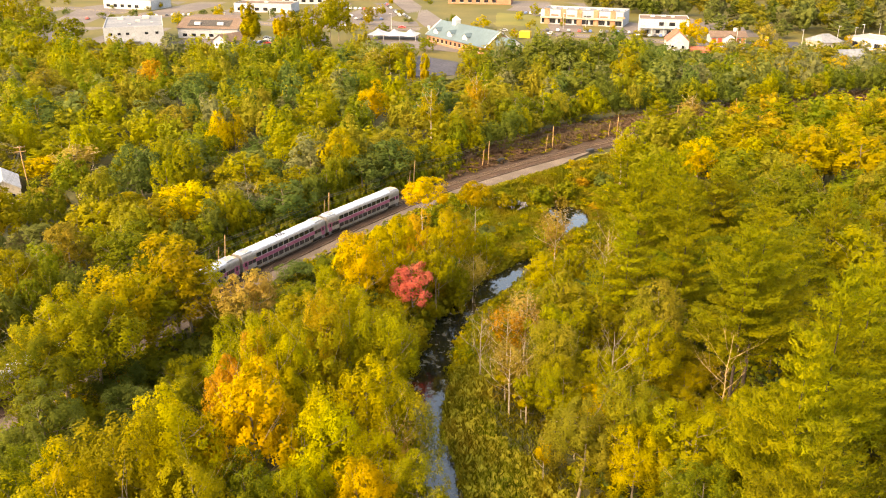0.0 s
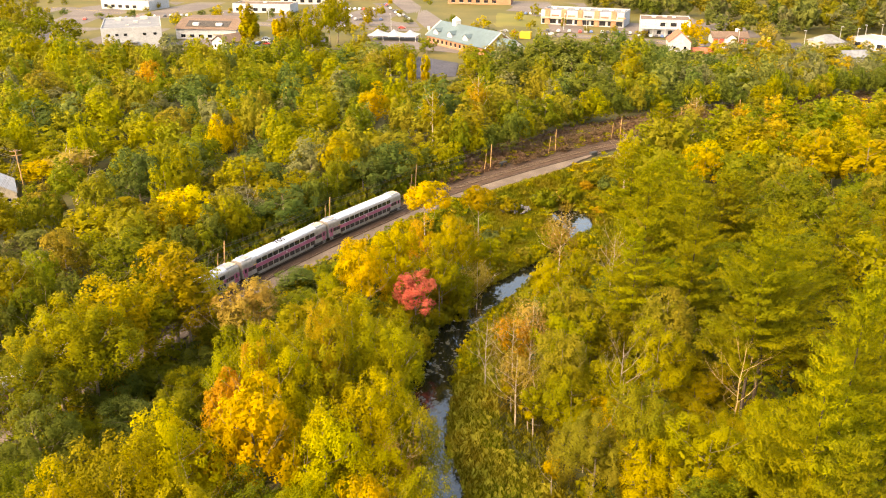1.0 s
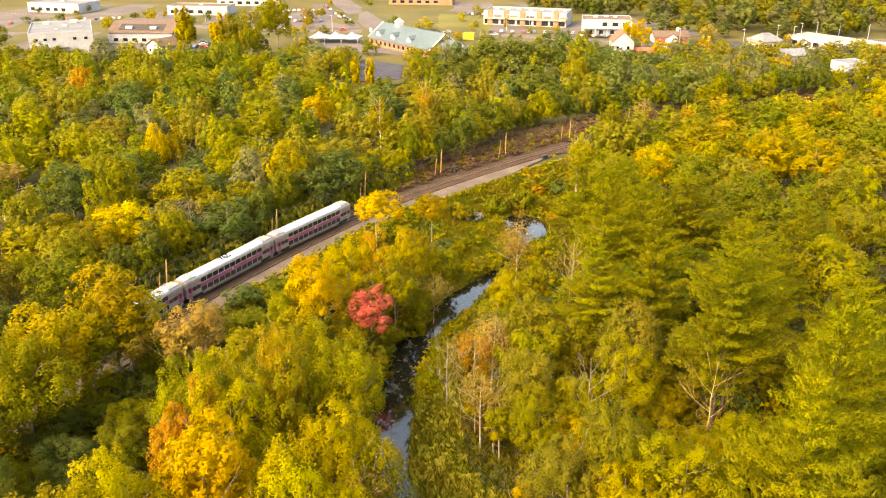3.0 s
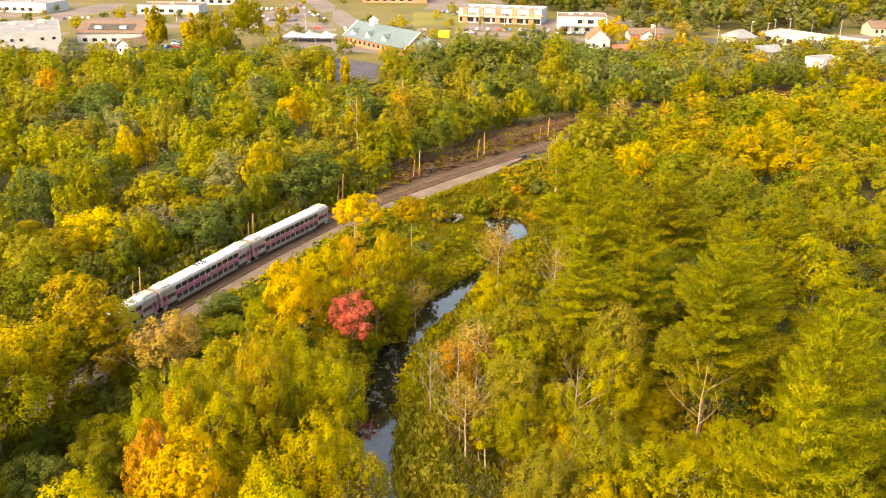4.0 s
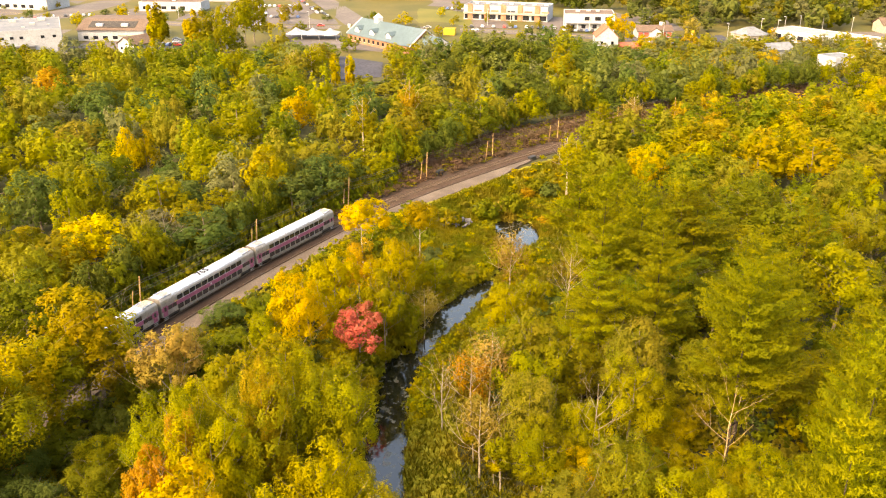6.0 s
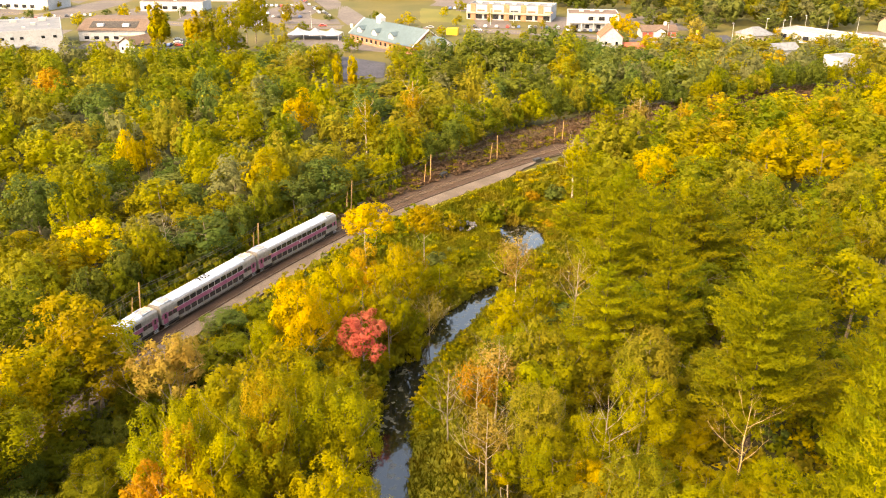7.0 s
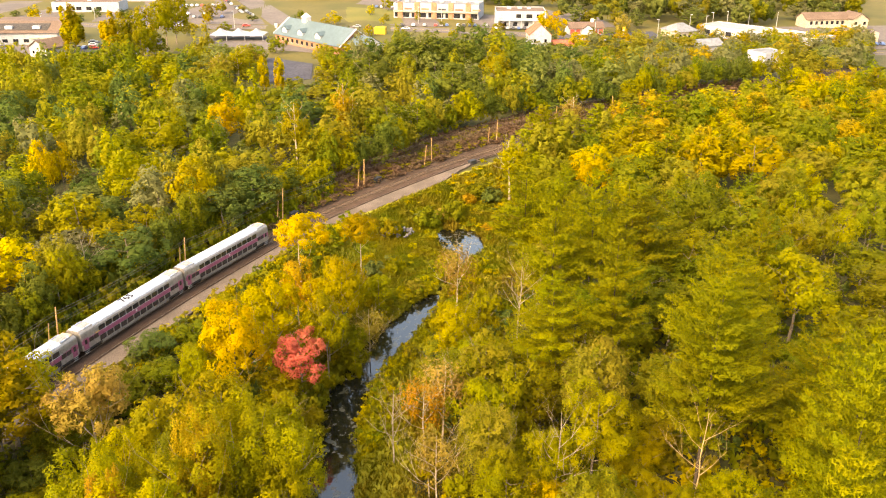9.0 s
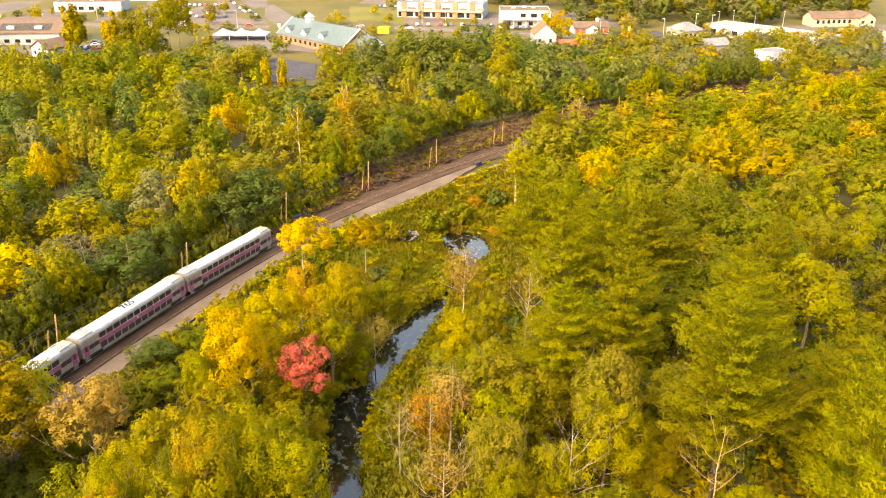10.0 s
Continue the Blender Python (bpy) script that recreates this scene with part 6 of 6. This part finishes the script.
# trees standing among the houses
for x, y, h, rad, colour in ((-140, 540, 9, 4, "yellow"), (-160, 520, 8, 4, "yellow"), (-122, 500, 6, 2.6, "yg"), (24, 505, 7, 4.5, "yellow"), (60, 560, 8, 4, "yg"), (48, 540, 6, 3, "yellow"),
                             (-46, 540, 9, 5, "olive"), (128, 452, 12, 5, "gold"), (172, 455, 10, 5, "tan"), (205, 392, 9, 5, "yg"), (222, 396, 10, 5, "yg"), (242, 392, 9, 4, "yellow"), (-8, 420, 9, 4.5, "green"),
                             (208, 436, 7, 3, "gold"), (-200, 520, 7, 3, "green"), (-250, 470, 12, 6, "green"), (-225, 445, 12, 6, "yg"), (-95, 418, 7, 3, "grey"), (-60, 425, 9, 5, "green"), (-75, 445, 10, 4, "yg"),
                             (48, 415, 9, 4, "green"), (100, 440, 8, 4, "olive"), (140, 412, 8, 4, "olive"), (158, 408, 7, 4, "yg"), (262, 388, 9, 5, "olive"), (300, 400, 10, 5, "olive"), (-40, 560, 8, 4, "yg")):
    plant("far", x, y, h, rad, colour)

town_rg = random.Random(41)
for line, gap in ((main_road, 11), (side_road, 12), (main_road, 24)):
    for i in range(4, len(line) - 4, 4):
        for side in (-1, 1):
            if town_rg.random() < 0.5:
                d = line[i + 1] - line[i - 1]
                d = d / np.linalg.norm(d)
                o = side * (gap + town_rg.uniform(0, 5))
                px, py = line[i][0] + d[1] * o, line[i][1] - d[0] * o
                if in_view(px, py) and py < 720 and math.hypot(px - 230, py - 420) > 32:
                    plant("far", float(px), float(py), town_rg.uniform(2.5, 7), town_rg.uniform(1.6, 3.4), town_rg.choice(["green", "yg", "yellow", "deep", "olive"]))

# ---- undergrowth, brush and grass ----
rg = np.random.default_rng(19)
x, y, s, r = spots(rg, 34000, -135, 150, 60, 330)
view = in_view(x, y, 4)
pool = np.hypot((x - 31) / 7, (y - 194) / 9) < 1
verge = view & (s < -3.8) & (s > np.where((x > 5) & (x < 75), -18, -9))
slope = view & (s > np.interp(x, [26, 33, 40, 54, 70], [9.2, 7.6, 5.6, 4.0, 3.7])) & (s < 30) & (np.abs(r) > 4) & ~pool
marsh = view & ~pool & (s > 12) & (np.abs(r) > 1 + 3.2 * RIVER_WIDTH[away(RIVER, x, y)[1]]) & (np.abs(r) < 20) & (y > 150) & (y < 262)
bank = view & ~pool & (s > 12) & (y > 120) & (np.abs(r) > 3.6 * RIVER_WIDTH[away(RIVER, x, y)[1]]) & (np.abs(r) < 6.8)
floor_growth = view & (s > 12) & (np.abs(r) > 9) & (y < 165) & ~((r > 0) & (r < 19) & (y < 128))


def brush_choice(g, x, y):
    if x > 5:
        return "shrub", float(g.uniform(0.5, 1.9)), str(g.choice(["brown", "brown", "brown", "brown", "olive", "brown"]))
    return "shrub", float(g.uniform(2.0, 5.0)), str(g.choice(["green", "moss", "yg", "green", "dark"]))


def brush(where, count, radius, choose, gap, seed):
    pts = np.stack([x, y], 1)[where][:count]
    return scatter(pts, radius, choose, gap, seed, ())


line_rg = np.random.default_rng(26)
line_side = [tuple(along(-4.4 - 4.5 * line_rg.random() - 8 * line_rg.random(), a)[0]) for a in line_rg.uniform(45, 420, 4400)]
bank_side = []
for i in line_rg.uniform(40, len(RIVER) - 5, 1500).astype(int):
    if math.hypot(RIVER[i][0] - 32, RIVER[i][1] - 196) < 9:
        continue
    d = RIVER[i + 1] - RIVER[i - 1]
    d = d / np.linalg.norm(d)
    o = (2.9 * RIVER_WIDTH[i] + 0.3 + 3.0 * line_rg.random()) * (1 if line_rg.random() < 0.5 else -1)
    bank_side.append((RIVER[i][0] + d[1] * o, RIVER[i][1] - d[0] * o))
near_side = [tuple(along(7.9 + 5.0 * line_rg.random(), a)[0]) for a in line_rg.uniform(50, 222, 900)]
low = scatter(line_side, (1.0, 2.3), brush_choice, 0.42, 27, ())
low += scatter(near_side, (1.2, 2.4), lambda g, a, b: ("shrub", float(g.uniform(0.8, 2.4)), str(g.choice(["green", "dark", "yg", "green", "olive", "yg"]))), 0.45, 30, ())
low += scatter(bank_side, (0.6, 1.4), lambda g, a, b: ("shrub", float(g.uniform(0.7, 1.8)), str(g.choice(["yg", "moss", "yg", "yellow", "olive"]))), 0.5, 28, ())
low += brush(verge, 300, (1.2, 2.4), brush_choice, 0.48, 20)
far_side = [tuple(along(-3.4 - 13 * line_rg.random(), a)[0]) for a in line_rg.uniform(175, 340, 2600)]
low += scatter(far_side, (0.9, 1.7), lambda g, a, b: ("shrub", float(g.uniform(0.5, 1.5)), str(g.choice(["brown", "brown", "brown", "olive"]))), 0.36, 37, ())
low += brush(slope & (y < 185), 700, (1.0, 2.0), lambda g, a, b: ("shrub", float(g.uniform(1.2, 2.8)), str(g.choice(["yg", "yellow", "yg", "moss", "yellow", "olive"]))), 0.55, 21)
low += brush(slope & (y >= 185), 420, (0.8, 1.7), lambda g, a, b: ("shrub", float(g.uniform(0.5, 1.3)), str(g.choice(["yg", "yellow", "yg", "moss", "yellow", "gold", "yg", "olive"]))), 0.42, 29)
low += brush(marsh, 160, (0.9, 2.0), lambda g, a, b: ("shrub", float(g.uniform(0.5, 1.3)), str(g.choice(["yg", "moss", "olive", "yellow", "grey", "moss"]))), 0.62, 22)
low += brush(bank, 300, (0.7, 1.5), lambda g, a, b: ("shrub", float(g.uniform(0.8, 1.9)), str(g.choice(["yg", "moss", "green", "yg", "yellow"]))), 0.55, 23)
low += brush(floor_growth, 1700, (1.3, 2.6), lambda g, a, b: ("shrub", float(g.uniform(1.2, 3.4)), str(g.choice(["green", "deep", "dark", "yg", "green", "olive"]))), 0.75, 24)
hollow = [(line_rg.uniform(20, 62), line_rg.uniform(76, 150)) for _ in range(1000)]
low += scatter(hollow, (1.2, 2.4), lambda g, a, b: ("shrub", float(g.uniform(1.2, 3.2)), str(g.choice(["yg", "green", "yg", "olive", "moss", "yellow"]))), 0.6, 33, ())
low = [q for q in low if math.hypot(q[1] - 18.0, q[2] - 200.5) > 4.5]
side_of_river = away(RIVER, [q[1] for q in low], [q[2] for q in low])[0]
low = [q for q, d in zip(low, side_of_river) if not (0 < d < 15 and q[2] < 122)]     # open grass on the near meadow
bulk("undergrowth", low, "tangled low shrubs and brush at the wood's edge", "undergrowth", over_ground=True)


def rock_pile(px, py):
    """Grey stones heaped in the wet ground."""
    g = random.Random(31)
    root = thing("rock_pile", pose(px, py, float(land(px, py)[0])), "heap of pale grey angular stones in the marsh", "rocks")
    for _ in range(110):
        bm = bmesh.new()
        bmesh.ops.create_icosphere(bm, subdivisions=1, radius=g.uniform(0.22, 0.5))
        for v in bm.verts:
            v.co *= g.uniform(0.7, 1.2)
        a, q = g.uniform(0, 6.28), g.random() ** 0.6
        stone = part("stone", bm, ROCK, root)
        stone.matrix_basis = pose(4.2 * q * math.cos(a), 3.0 * q * math.sin(a), 0.1 + 1.3 * (1 - q) + g.uniform(0, 0.25), g.uniform(0, 60), g.uniform(0, 60), g.uniform(0, 360))
    return root


ROCK = mottled("grey_stone", (0.10, 0.092, 0.084), (0.17, 0.158, 0.143), size=0.8, fine=5, bump=0.5, random=0.2)
rock_pile(17.3, 202.5)


def fallen_log(x0, y0, x1, y1):
    v, f = [], []
    z0, z1 = float(land(x0, y0)[0]) + 0.5, float(land(x1, y1)[0]) + 0.5
    tube([(0, 0, 0), ((x1 - x0) * 0.5, (y1 - y0) * 0.5, (z1 - z0) * 0.5 + 0.5), (x1 - x0, y1 - y0, z1 - z0)], [0.22, 0.17, 0.08], 7, v, f)
    root = thing("fallen_log", pose(x0, y0, z0), "bleached fallen trunk lying in the brush", "log")
    shared("trunk", raw_mesh("trunk", v, f, GREY_TWIG), root)


for q in ((-6, 150, 4, 143), (5, 150, -3, 158), (-48, 96, -42, 106), (-38, 88, -33, 96), (37, 88, 42, 84), (30, 86, 36, 90)):
    fallen_log(*q)


def grass(count, x0, x1, y0, y1, chosen):
    """Tall meadow grass and reeds along the river: tufts of leaning blades."""
    g = np.random.default_rng(25)
    gx, gy, gs, gr = spots(g, count, x0, x1, y0, y1)
    keep = chosen(gs, gr) & (np.abs(gr) > 3.2 * RIVER_WIDTH[away(RIVER, gx, gy)[1]]) & in_view(gx, gy, 2)
    gx, gy = gx[keep], gy[keep]
    gz = land(gx, gy)
    k = len(gx)
    a = g.uniform(0, 6.28, (k, 3))
    h = g.uniform(0.35, 1.0, (k, 3))
    w = g.uniform(0.05, 0.13, (k, 3))
    lean = g.normal(size=(k, 3, 2)) * 0.35
    foot = np.stack([gx, gy, gz - 0.05], 1)[:, None, :] + np.concatenate([g.normal(size=(k, 3, 2)) * 0.12, np.zeros((k, 3, 1))], 2)
    side = np.stack([np.cos(a) * w, np.sin(a) * w, np.zeros_like(a)], 2)
    tip = foot + np.concatenate([lean, h[..., None]], 2)
    v = np.stack([foot - side, foot + side, tip], 2).reshape(-1, 3)
    f = np.arange(len(v)).reshape(-1, 3)
    me = raw_mesh("meadow_grass", v.tolist(), f.tolist(), GRASS)
    me.polygons.foreach_set("use_smooth", np.ones(len(f), bool))
    me.normals_split_custom_set_from_vertices(np.repeat(unit(g.normal(size=(len(f), 3)) * 0.25 + [0, 0, 1]), 3, 0).astype(np.float32))
    return tagged(new("meadow_grass", me), "tall green and rusty meadow grass along the river", "grass", kind="stuff")


GRASS = foliage("meadow_grass", (0.17, 0.19, 0.008), (0.38, 0.265, 0.018), light=0.5, clump=0.16, hue=0.02)
grass(170000, -30, 70, 60, 262, lambda s, r: (s > 10) & (np.abs(r) < 19))
grass(95000, -15, 75, 160, 275, lambda s, r: (s > 8.8) & (s < 34))

# ---- ties, the nearest as single pieces ----
track, tie = single_track
for k in range(300):
    p, a = along(0.0, arc_of(-14, 190) + 0.55 * k)
    shared("tie", tie, track, pose(p[0], p[1], 0, 0, 0, math.degrees(a)))
